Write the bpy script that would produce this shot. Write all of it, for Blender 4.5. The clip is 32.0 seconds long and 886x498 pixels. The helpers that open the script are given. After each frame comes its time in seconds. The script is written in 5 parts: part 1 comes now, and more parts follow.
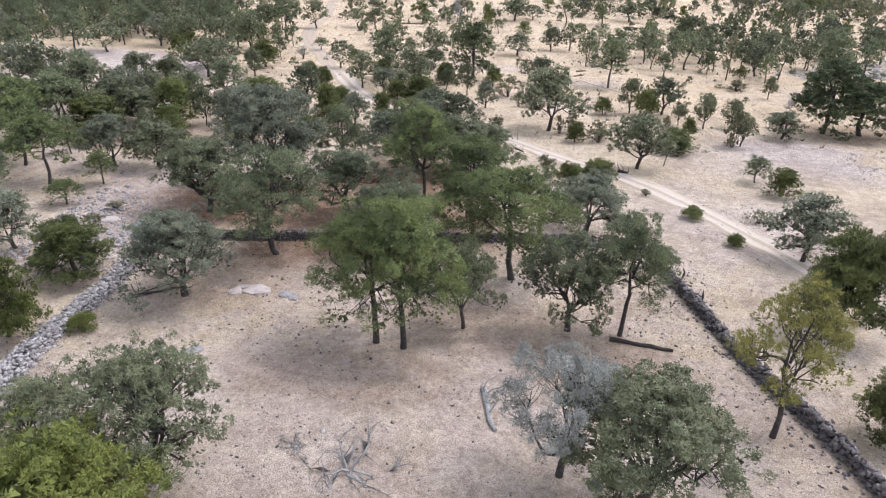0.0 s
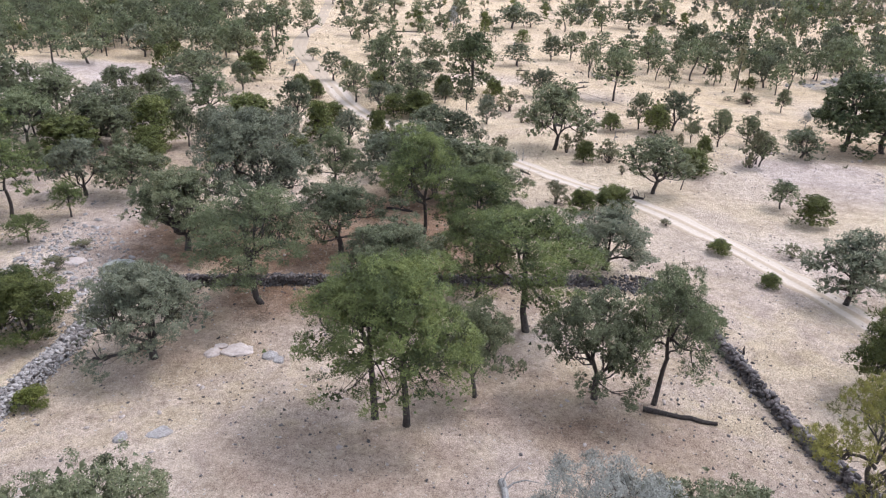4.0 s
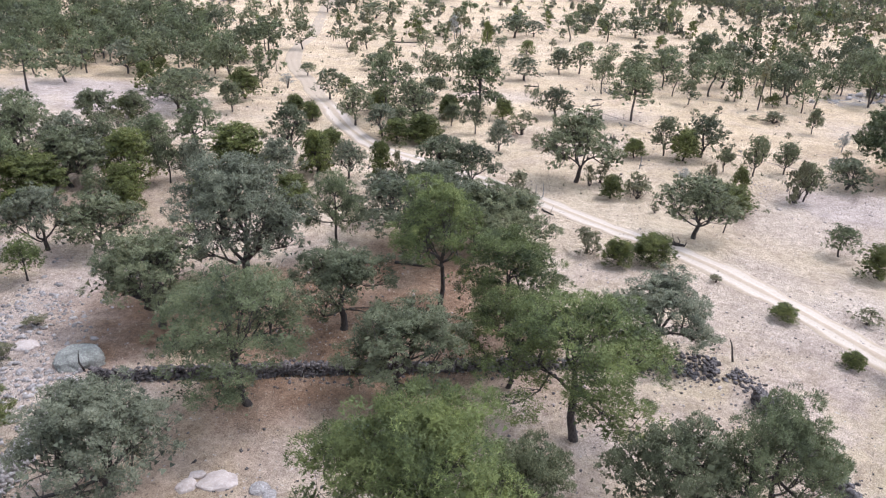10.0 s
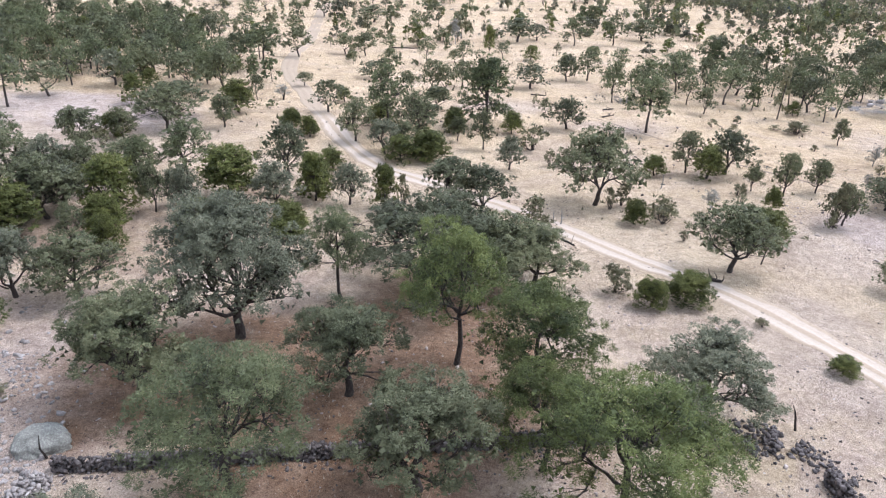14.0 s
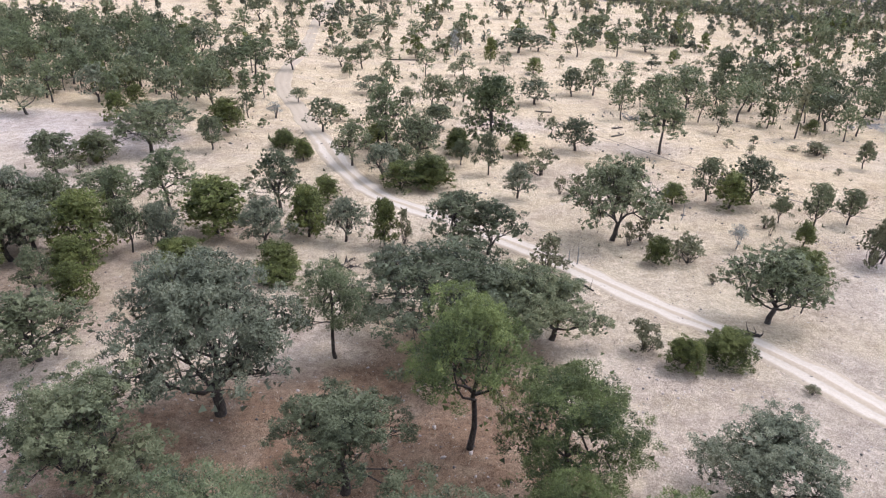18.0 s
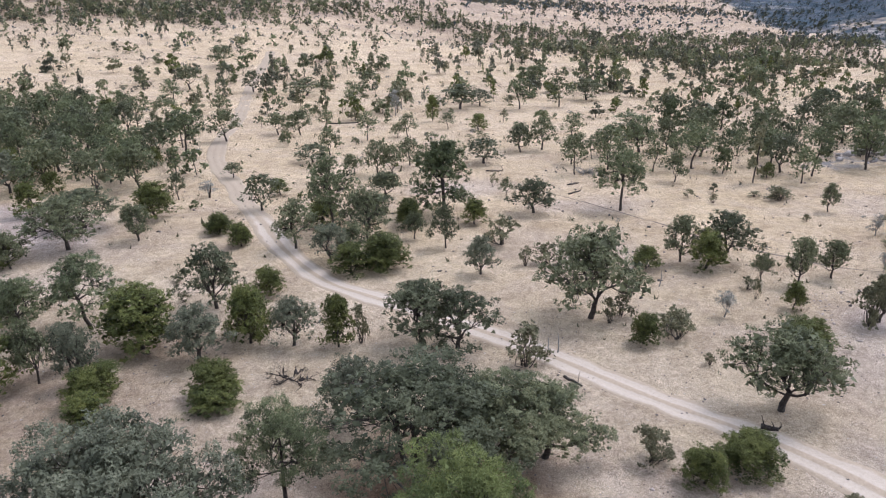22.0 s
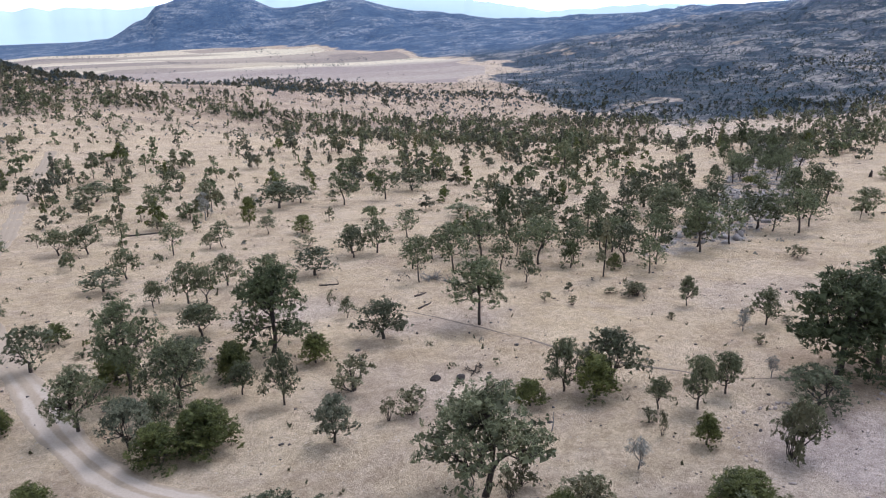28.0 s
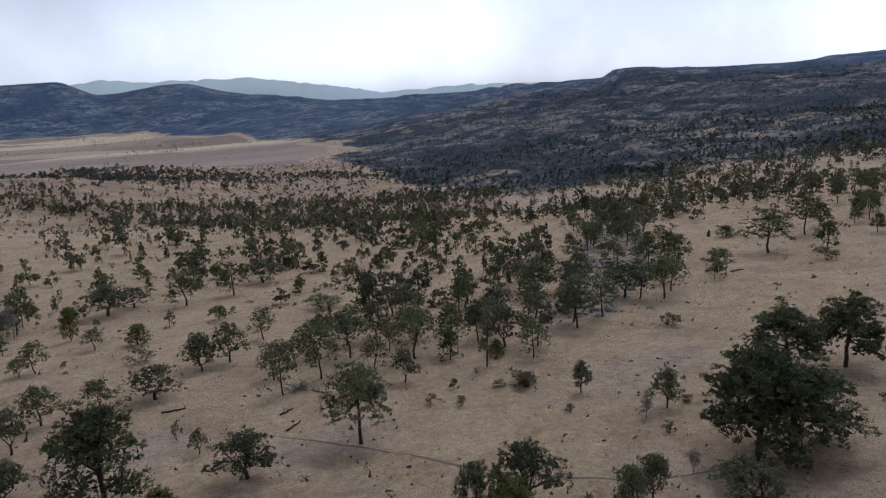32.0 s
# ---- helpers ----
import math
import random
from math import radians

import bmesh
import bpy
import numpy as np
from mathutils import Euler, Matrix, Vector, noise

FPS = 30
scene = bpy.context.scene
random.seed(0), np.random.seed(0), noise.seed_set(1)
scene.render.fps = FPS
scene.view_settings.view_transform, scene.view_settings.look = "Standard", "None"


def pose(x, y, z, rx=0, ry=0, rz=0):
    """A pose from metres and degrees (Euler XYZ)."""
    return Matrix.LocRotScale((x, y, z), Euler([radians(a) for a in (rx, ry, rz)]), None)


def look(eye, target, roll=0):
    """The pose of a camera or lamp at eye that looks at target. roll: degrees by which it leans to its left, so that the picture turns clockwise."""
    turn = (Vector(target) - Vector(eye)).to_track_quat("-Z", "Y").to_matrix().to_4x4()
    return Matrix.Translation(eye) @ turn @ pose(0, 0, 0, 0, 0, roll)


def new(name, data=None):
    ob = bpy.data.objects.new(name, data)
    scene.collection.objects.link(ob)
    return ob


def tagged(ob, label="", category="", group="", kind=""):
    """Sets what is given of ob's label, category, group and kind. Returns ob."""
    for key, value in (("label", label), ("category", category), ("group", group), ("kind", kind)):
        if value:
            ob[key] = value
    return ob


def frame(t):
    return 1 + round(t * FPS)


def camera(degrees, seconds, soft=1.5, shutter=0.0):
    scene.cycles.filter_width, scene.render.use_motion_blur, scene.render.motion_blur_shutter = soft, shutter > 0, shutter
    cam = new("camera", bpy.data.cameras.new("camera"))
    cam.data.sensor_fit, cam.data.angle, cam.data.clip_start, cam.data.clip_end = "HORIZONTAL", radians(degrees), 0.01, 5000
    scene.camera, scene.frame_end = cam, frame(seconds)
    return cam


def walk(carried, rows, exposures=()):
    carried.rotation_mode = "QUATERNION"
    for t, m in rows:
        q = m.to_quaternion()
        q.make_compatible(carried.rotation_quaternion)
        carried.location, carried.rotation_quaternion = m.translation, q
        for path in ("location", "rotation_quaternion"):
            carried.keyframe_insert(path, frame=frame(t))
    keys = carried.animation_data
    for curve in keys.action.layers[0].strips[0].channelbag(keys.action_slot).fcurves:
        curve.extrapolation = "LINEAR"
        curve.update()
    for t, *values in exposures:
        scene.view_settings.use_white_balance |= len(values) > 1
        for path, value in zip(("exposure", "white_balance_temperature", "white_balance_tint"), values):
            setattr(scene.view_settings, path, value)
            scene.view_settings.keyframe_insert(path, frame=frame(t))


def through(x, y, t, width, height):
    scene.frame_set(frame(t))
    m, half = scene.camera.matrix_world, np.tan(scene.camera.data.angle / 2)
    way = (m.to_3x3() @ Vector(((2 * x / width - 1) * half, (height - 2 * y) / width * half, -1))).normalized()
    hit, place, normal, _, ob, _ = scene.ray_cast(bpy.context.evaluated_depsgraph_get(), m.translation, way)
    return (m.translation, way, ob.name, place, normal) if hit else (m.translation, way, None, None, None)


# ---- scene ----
cam = camera(64.39, 32.0, soft=1.25)
# seconds, eye, target, roll
PATH = [
    (0, (-0.040, -0.722, 30.125), (-0.031, 16.746, 20.385), 0.82),
    (1.5, (-0.316, 2.245, 29.990), (-0.240, 19.724, 20.271), 0.84),
    (3, (-0.634, 5.112, 29.815), (-0.502, 22.621, 20.150), 0.84),
    (5.5, (-1.649, 10.048, 29.679), (-1.383, 27.580, 20.059), 0.86),
    (6, (-1.814, 11.005, 29.595), (-1.544, 28.545, 19.989), 0.78),
    (7.5, (-2.326, 13.939, 29.752), (-2.011, 31.483, 20.155), 0.90),
    (9, (-2.773, 16.806, 29.811), (-2.436, 34.356, 20.225), 0.88),
    (11, (-3.513, 20.574, 29.807), (-3.165, 38.119, 20.213), 0.76),
    (13, (-4.198, 24.631, 29.822), (-3.810, 42.173, 20.223), 0.52),
    (14.5, (-4.525, 27.635, 29.690), (-4.118, 45.177, 20.092), 0.47),
    (16.5, (-4.961, 31.747, 29.878), (-4.487, 49.272, 20.251), 0.59),
    (17, (-5.117, 32.819, 29.839), (-4.619, 50.363, 20.248), 0.63),
    (18, (-5.256, 34.822, 29.869), (-4.738, 52.422, 20.385), 0.60),
    (19, (-5.398, 36.924, 29.886), (-4.857, 54.660, 20.658), 0.60),
    (20, (-5.570, 39.280, 29.796), (-4.983, 57.208, 20.951), 0.63),
    (20.5, (-5.615, 40.485, 29.774), (-4.931, 58.502, 21.119), 0.01),
    (21, (-5.642, 41.801, 29.684), (-4.690, 59.887, 21.198), -1.11),
    (22, (-5.788, 44.571, 29.755), (-3.792, 62.679, 21.502), -1.67),
    (23, (-5.906, 47.252, 29.835), (-2.820, 65.301, 21.792), -1.56),
    (24, (-5.858, 50.251, 29.720), (-1.737, 68.190, 21.896), -1.40),
    (25, (-5.602, 53.300, 29.692), (-0.614, 71.142, 22.156), -0.80),
    (25.5, (-5.570, 54.761, 29.568), (-0.231, 72.581, 22.222), -0.58),
    (27.5, (-4.814, 61.099, 29.833), (1.853, 78.799, 23.333), -1.04),
    (28, (-4.593, 62.728, 29.873), (2.473, 80.353, 23.594), -1.13),
    (29, (-3.956, 65.758, 29.853), (3.910, 83.204, 24.039), -1.35),
    (30, (-3.271, 68.995, 29.630), (5.610, 86.106, 24.305), -1.82),
    (31, (-2.577, 72.025, 29.593), (7.391, 88.678, 24.763), -1.88),
    (32, (-1.513, 74.996, 29.554), (9.563, 91.074, 25.218), -2.36),
]

# seconds, stops, kelvin, tint
EXPOSURES = [(0, 0.52, 6250, 11), (6.0, 0.57, 6250, 11), (8.0, 0.62, 6150, 11), (14.0, 0.61, 6150, 11), (18.0, 0.52, 6150, 11), (21.0, 0.29, 6150, 12),
             (24.0, 0.0, 6150, 12), (28.0, -0.16, 6000, 12), (29.0, -0.47, 6050, 12), (31.0, -1.08, 6250, 13), (32.0, -1.47, 6350, 13)]
walk(cam, [(t, look(eye, target, roll)) for t, eye, target, roll in PATH], EXPOSURES)

# ---- sky and sun: bright thin cloud, a veiled sun ahead and to the right ----
SUN_AZ, SUN_EL = 62.0, 56.0
world = bpy.data.worlds.new("sky")
scene.world = world
world.use_nodes = True
wn, wl = world.node_tree.nodes, world.node_tree.links
wn.clear()
w_out = wn.new("ShaderNodeOutputWorld")
w_bg = wn.new("ShaderNodeBackground")
w_sky = wn.new("ShaderNodeTexSky")
w_sky.sky_type = "NISHITA"
w_sky.sun_disc = False
w_sky.sun_elevation = radians(SUN_EL)
w_sky.sun_rotation = radians(SUN_AZ)
w_sky.dust_density = 1.0
w_noise = wn.new("ShaderNodeTexNoise")
w_noise.inputs["Scale"].default_value = 3.5
w_noise.inputs["Detail"].default_value = 5.0
w_ramp = wn.new("ShaderNodeValToRGB")
w_ramp.color_ramp.elements[0].position, w_ramp.color_ramp.elements[0].color = 0.36, (0.55, 0.55, 0.55, 1)
w_ramp.color_ramp.elements[1].position, w_ramp.color_ramp.elements[1].color = 0.62, (0.95, 0.95, 0.95, 1)
w_mix = wn.new("ShaderNodeMix")
w_mix.data_type = "RGBA"
wl.new(w_noise.outputs["Fac"], w_ramp.inputs["Fac"])
wl.new(w_ramp.outputs["Color"], w_mix.inputs["Factor"])
wl.new(w_sky.outputs["Color"], w_mix.inputs["A"])
w_grey = wn.new("ShaderNodeRGBToBW")
wl.new(w_sky.outputs["Color"], w_grey.inputs["Color"])
w_cloud = wn.new("ShaderNodeMix")
w_cloud.data_type, w_cloud.blend_type = "RGBA", "MULTIPLY"
w_cloud.inputs["Factor"].default_value = 1.0
wl.new(w_grey.outputs["Val"], w_cloud.inputs["A"])
w_cloud.inputs["B"].default_value = (3.24, 3.6, 4.33, 1)
wl.new(w_cloud.outputs["Result"], w_mix.inputs["B"])
wl.new(w_mix.outputs["Result"], w_bg.inputs["Color"])
w_bg.inputs["Strength"].default_value = 0.132
wl.new(w_bg.outputs["Background"], w_out.inputs["Surface"])

sun_data = bpy.data.lights.new("sun", "SUN")
sun_data.energy, sun_data.angle, sun_data.color = 1.3, radians(12), (1.0, 0.95, 0.93)
sun = new("sun", sun_data)
_az, _el = radians(SUN_AZ), radians(SUN_EL)
sun_at = Vector((math.sin(_az) * math.cos(_el), math.cos(_az) * math.cos(_el), math.sin(_el))) * 400
sun.matrix_world = look(sun_at, (0, 0, 0))


# ---- materials ----
class Nodes:
    """Short hand for building one node material."""

    def __init__(self, name):
        self.mat = bpy.data.materials.new(name)
        self.mat.use_nodes = True
        self.n, self.l = self.mat.node_tree.nodes, self.mat.node_tree.links
        self.bsdf = self.n["Principled BSDF"]
        self.bsdf.inputs["Roughness"].default_value = 0.9
        self.bsdf.inputs["Specular IOR Level"].default_value = 0.15

    def add(self, kind, **values):
        node = self.n.new(kind)
        for key, value in values.items():
            node.inputs[key.replace("_", " ")].default_value = value
        return node

    def position(self):
        return self.n.new("ShaderNodeNewGeometry").outputs["Position"]

    def noise(self, scale, detail=4.0, rough=0.55, at=None, distort=0.0):
        node = self.add("ShaderNodeTexNoise", Scale=scale, Detail=detail, Roughness=rough, Distortion=distort)
        self.l.new(at if at is not None else self.position(), node.inputs["Vector"])
        return node.outputs["Fac"]

    def ramp(self, fac, *stops):
        node = self.n.new("ShaderNodeValToRGB")
        while len(node.color_ramp.elements) < len(stops):
            node.color_ramp.elements.new(0.5)
        for e, (pos, col) in zip(node.color_ramp.elements, stops):
            e.position, e.color = pos, (*col, 1) if not isinstance(col, (int, float)) else (col, col, col, 1)
        self.l.new(fac, node.inputs["Fac"])
        return node.outputs["Color"]

    def mix(self, fac, a, b, blend="MIX"):
        node = self.n.new("ShaderNodeMix")
        node.data_type, node.blend_type = "RGBA", blend
        for socket, value in (("Factor", fac), ("A", a), ("B", b)):
            if isinstance(value, (int, float)):
                node.inputs[socket].default_value = value
            elif isinstance(value, tuple):
                node.inputs[socket].default_value = (*value, 1)
            else:
                self.l.new(value, node.inputs[socket])
        return node.outputs["Result"]

    def times(self, a, b):
        node = self.n.new("ShaderNodeMath")
        node.operation = "MULTIPLY"
        for k, v in enumerate((a, b)):
            if isinstance(v, (int, float)):
                node.inputs[k].default_value = v
            else:
                self.l.new(v, node.inputs[k])
        return node.outputs[0]

    def attr(self, name):
        node = self.n.new("ShaderNodeAttribute")
        node.attribute_name = name
        return node.outputs["Fac"]

    def color(self, socket):
        self.l.new(socket, self.bsdf.inputs["Base Color"])
        return self

    def bump(self, height, strength=0.5, distance=0.05):
        node = self.add("ShaderNodeBump", Strength=strength, Distance=distance)
        self.l.new(height, node.inputs["Height"])
        self.l.new(node.outputs["Normal"], self.bsdf.inputs["Normal"])
        return self


def leaf_material(name, dark, mid, light, through=0.3):
    """Leaves: colour differs from leaf to leaf and from tree to tree, some light passes through."""
    # the darkest tone is deepened to stand in for shade within crowns
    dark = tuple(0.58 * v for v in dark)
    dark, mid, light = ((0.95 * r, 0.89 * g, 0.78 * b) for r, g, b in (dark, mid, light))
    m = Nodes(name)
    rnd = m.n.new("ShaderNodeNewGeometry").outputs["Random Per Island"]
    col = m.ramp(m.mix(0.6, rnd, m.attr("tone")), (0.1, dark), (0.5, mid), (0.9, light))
    big = m.noise(0.35, 2.0)
    col = m.mix(m.ramp(big, (0.35, 0.0), (0.65, 1.0)), col, m.mix(0.55, col, light))
    tone = m.n.new("ShaderNodeObjectInfo").outputs["Random"]
    col = m.mix(m.times(tone, 0.4), col, dark)
    m.color(col)
    m.bsdf.inputs["Roughness"].default_value = 0.6
    tr = m.n.new("ShaderNodeBsdfTranslucent")
    m.l.new(col, tr.inputs["Color"])
    ms = m.add("ShaderNodeMixShader", Fac=through)
    m.l.new(m.bsdf.outputs["BSDF"], ms.inputs[1])
    m.l.new(tr.outputs["BSDF"], ms.inputs[2])
    m.l.new(ms.outputs["Shader"], m.n["Material Output"].inputs["Surface"])
    return m.mat


def bark_material(name, dark, light):
    m = Nodes(name)
    p = m.add("ShaderNodeMapping", Scale=(1, 1, 0.25))
    m.l.new(m.position(), p.inputs["Vector"])
    fine = m.noise(14.0, 5.0, 0.65, p.outputs["Vector"])
    wide = m.noise(1.3, 3.0)
    col = m.mix(m.ramp(fine, (0.35, 0.0), (0.7, 1.0)), dark, light)
    col = m.mix(m.ramp(wide, (0.4, 0.0), (0.7, 0.5)), col, tuple(v * 0.5 for v in dark))
    return m.color(col).bump(fine, 0.8, 0.04).mat


def stone_material(name, dark, light, lichen):
    m = Nodes(name)
    fine = m.noise(9.0, 6.0, 0.65)
    wide = m.noise(1.1, 3.0)
    tone = m.n.new("ShaderNodeNewGeometry").outputs["Random Per Island"]
    tone2 = m.n.new("ShaderNodeObjectInfo").outputs["Random"]
    col = m.mix(tone, dark, light)
    col = m.mix(m.times(tone2, 0.5), col, dark)
    col = m.mix(m.ramp(fine, (0.45, 0.0), (0.75, 0.7)), col, lichen)
    col = m.mix(m.ramp(wide, (0.5, 0.0), (0.75, 0.6)), col, tuple(v * 0.55 for v in dark))
    return m.color(col).bump(fine, 0.6, 0.03).mat


def ground_material():
    """Dry straw grass, pinkish bare earth, stony scree and brown leaf litter."""
    m = Nodes("dry_grassland")
    big = m.noise(0.035, 5.0, 0.6, distort=0.4)
    mid = m.noise(0.28, 6.0, 0.65, distort=0.5)
    low = m.ramp(m.noise(0.9, 6.0, 0.7, distort=0.6), (0.36, 0.0), (0.64, 1.0))
    fine = m.ramp(m.noise(3.4, 7, 0.825), (0.34, 0.0), (0.66, 1.0))
    grit = m.ramp(m.noise(13.0, 4.0, 0.7), (0.34, 0.0), (0.66, 1.0))
    blend = m.ramp(m.mix(0.45, m.mix(0.6, low, fine), grit), (0.2, 0.0), (0.8, 1.0))
    straw = m.mix(blend, (0.3, 0.216, 0.14), (0.8, 0.645, 0.46))
    straw = m.mix(m.attr("golden"), straw, m.mix(blend, (0.35, 0.245, 0.145), (0.85, 0.642, 0.405)))
    earth = m.mix(blend, (0.25, 0.178, 0.145), (0.8, 0.64, 0.535))
    bare = m.mix(0.5, m.ramp(big, (0.42, 0.0), (0.6, 1.0)), m.ramp(mid, (0.42, 0.0), (0.56, 1.0)))
    bare = m.mix(m.times(m.attr("meadow"), 0.7), bare, (0.0, 0.0, 0.0))
    col = m.mix(bare, straw, earth)
    col = m.mix(m.attr("bare"), col, m.mix(blend, (0.265, 0.2, 0.172), (0.76, 0.63, 0.55)))
    litter = m.mix(blend, (0.1, 0.058, 0.036), (0.41, 0.258, 0.168))
    col = m.mix(m.times(m.attr("scree"), m.ramp(mid, (0.4, 0.1), (0.58, 1.0))), col, m.mix(grit, (0.126, 0.121, 0.126), (0.349, 0.343, 0.347)))
    rows = m.add("ShaderNodeMapping", Scale=(0.0024, 0.0075, 0.0), Rotation=(0.0, 0.0, 0.25))
    m.l.new(m.position(), rows.inputs["Vector"])
    plots = m.add("ShaderNodeTexVoronoi", Scale=1.0, Randomness=0.85)
    m.l.new(rows.outputs["Vector"], plots.inputs["Vector"])
    crop = m.n.new("ShaderNodeSeparateColor")
    m.l.new(plots.outputs["Color"], crop.inputs["Color"])
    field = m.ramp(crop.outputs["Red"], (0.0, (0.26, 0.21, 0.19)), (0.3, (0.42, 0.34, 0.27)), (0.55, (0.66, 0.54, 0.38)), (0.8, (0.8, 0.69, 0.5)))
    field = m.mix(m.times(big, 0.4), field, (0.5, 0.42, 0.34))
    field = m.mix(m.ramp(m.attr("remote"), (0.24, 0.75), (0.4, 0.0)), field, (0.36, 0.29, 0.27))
    frayed = m.noise(0.03, 6.0, 0.7)
    col = m.mix(m.ramp(m.mix(0.3, m.attr("field"), frayed), (0.45, 0.0), (0.5, 1.0)), col, field)
    rust = m.mix(m.ramp(m.noise(0.025, 6.0, 0.75), (0.36, 0.0), (0.64, 1.0)), (0.17, 0.115, 0.085), (0.6, 0.44, 0.29))
    col = m.mix(m.times(m.attr("rust"), 0.8), col, rust)
    speck = m.ramp(m.noise(0.13, 5.0, 0.75), (0.36, 0.0), (0.64, 1.0))
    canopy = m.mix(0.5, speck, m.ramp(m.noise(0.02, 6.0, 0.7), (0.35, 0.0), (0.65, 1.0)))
    # distance haze is painted in: wooded hills bluish, remote ones bluer and paler
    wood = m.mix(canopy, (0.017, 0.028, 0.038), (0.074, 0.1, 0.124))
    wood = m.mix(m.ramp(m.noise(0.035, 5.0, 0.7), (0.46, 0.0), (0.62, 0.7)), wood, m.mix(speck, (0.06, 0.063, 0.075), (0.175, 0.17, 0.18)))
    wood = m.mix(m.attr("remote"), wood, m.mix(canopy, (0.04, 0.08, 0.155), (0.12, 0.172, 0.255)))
    along = m.add("ShaderNodeMapping", Scale=(0.02, 0.02, 0.1))
    m.l.new(m.position(), along.inputs["Vector"])
    strata = m.ramp(m.noise(1.0, 6.0, 0.7, along.outputs["Vector"], 0.3), (0.47, 0.0), (0.57, 1.0))
    strata = m.times(strata, m.ramp(m.noise(0.0045, 4.0, 0.6), (0.42, 0.0), (0.52, 1.0)))
    glade = m.ramp(m.noise(0.05, 6.0, 0.78, along.outputs["Vector"], 0.5), (0.55, 0.0), (0.63, 0.7))
    gaps = m.times(m.mix(0.5, strata, glade, "SCREEN"), m.ramp(speck, (0.2, 0.25), (0.7, 1.0)))
    # remote bare rock gets the same painted blue haze
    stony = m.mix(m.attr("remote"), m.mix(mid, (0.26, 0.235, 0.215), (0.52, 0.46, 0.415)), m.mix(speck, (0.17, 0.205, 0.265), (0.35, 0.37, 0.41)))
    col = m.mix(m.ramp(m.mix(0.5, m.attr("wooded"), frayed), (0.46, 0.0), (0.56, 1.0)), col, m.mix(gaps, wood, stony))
    patch = m.ramp(m.noise(0.11, 6.0, 0.62, distort=0.8), (0.36, (0.86, 0.83, 0.81)), (0.5, (1.02, 1.0, 0.98)), (0.66, (1.15, 1.15, 1.15)))
    col = m.mix(1.0, col, patch, "MULTIPLY")
    trodden = m.ramp(m.noise(0.085, 5.0, 0.66, distort=1.6), (0.51, 0.0), (0.6, 0.6))
    col = m.mix(m.times(trodden, m.times(m.ramp(m.attr("meadow"), (0.0, 1.0), (1.0, 0.4)), m.ramp(m.attr("wooded"), (0.0, 1.0), (0.3, 0.0)))), col, m.mix(blend, (0.26, 0.18, 0.142), (0.7, 0.55, 0.45)))
    blot = m.ramp(m.noise(0.55, 5.0, 0.7, distort=1.2), (0.6, 0.0), (0.7, 0.2))
    col = m.mix(blot, col, m.mix(grit, (0.13, 0.1, 0.085), (0.3, 0.25, 0.22)))
    col = m.mix(1.0, col, (0.94, 0.94, 0.94), "MULTIPLY")
    col = m.mix(m.times(m.attr("litter"), m.ramp(mid, (0.3, 0.6), (0.55, 1.0))), col, litter)
    specks = m.ramp(m.noise(5, 2, 0.440), (0.66, 0.0), (0.7, 1.0))
    col = m.mix(m.times(specks, 0.6), col, (0.136, 0.111, 0.095))
    pale = m.ramp(m.noise(3.3, 2, 0.440), (0.7, 0.0), (0.74, 1.0))
    col = m.mix(m.times(pale, 0.6), col, (0.601, 0.566, 0.525))
    m.color(col).bump(blend, 0.8, 0.12)
    m.bsdf.inputs["Roughness"].default_value = 1.0
    m.bsdf.inputs["Specular IOR Level"].default_value = 0.05
    return m.mat


def road_material():
    """Pale dust packed by wheels; grass and stones at the verges and down the middle."""
    m = Nodes("pale_dirt_track")
    fine = m.noise(3.5, 6, 0.748)
    mid = m.noise(0.5, 5, 0.660)
    grit = m.noise(16.0, 4.0, 0.7)
    dust = m.mix(fine, (0.39, 0.305, 0.24), (0.62, 0.515, 0.42))
    verge = m.mix(fine, (0.22, 0.16, 0.112), (0.58, 0.455, 0.335))
    worn = m.attr("worn")
    keep = m.ramp(m.mix(0.38, worn, m.noise(1.1, 6.0, 0.75)), (0.36, 0.0), (0.6, 1.0))
    col = m.mix(keep, verge, dust)
    col = m.mix(m.ramp(grit, (0.57, 0.0), (0.68, 0.6)), col, (0.24, 0.2, 0.187))
    m.color(col).bump(fine, 0.6, 0.06)
    m.bsdf.inputs["Roughness"].default_value = 1.0
    return m.mat


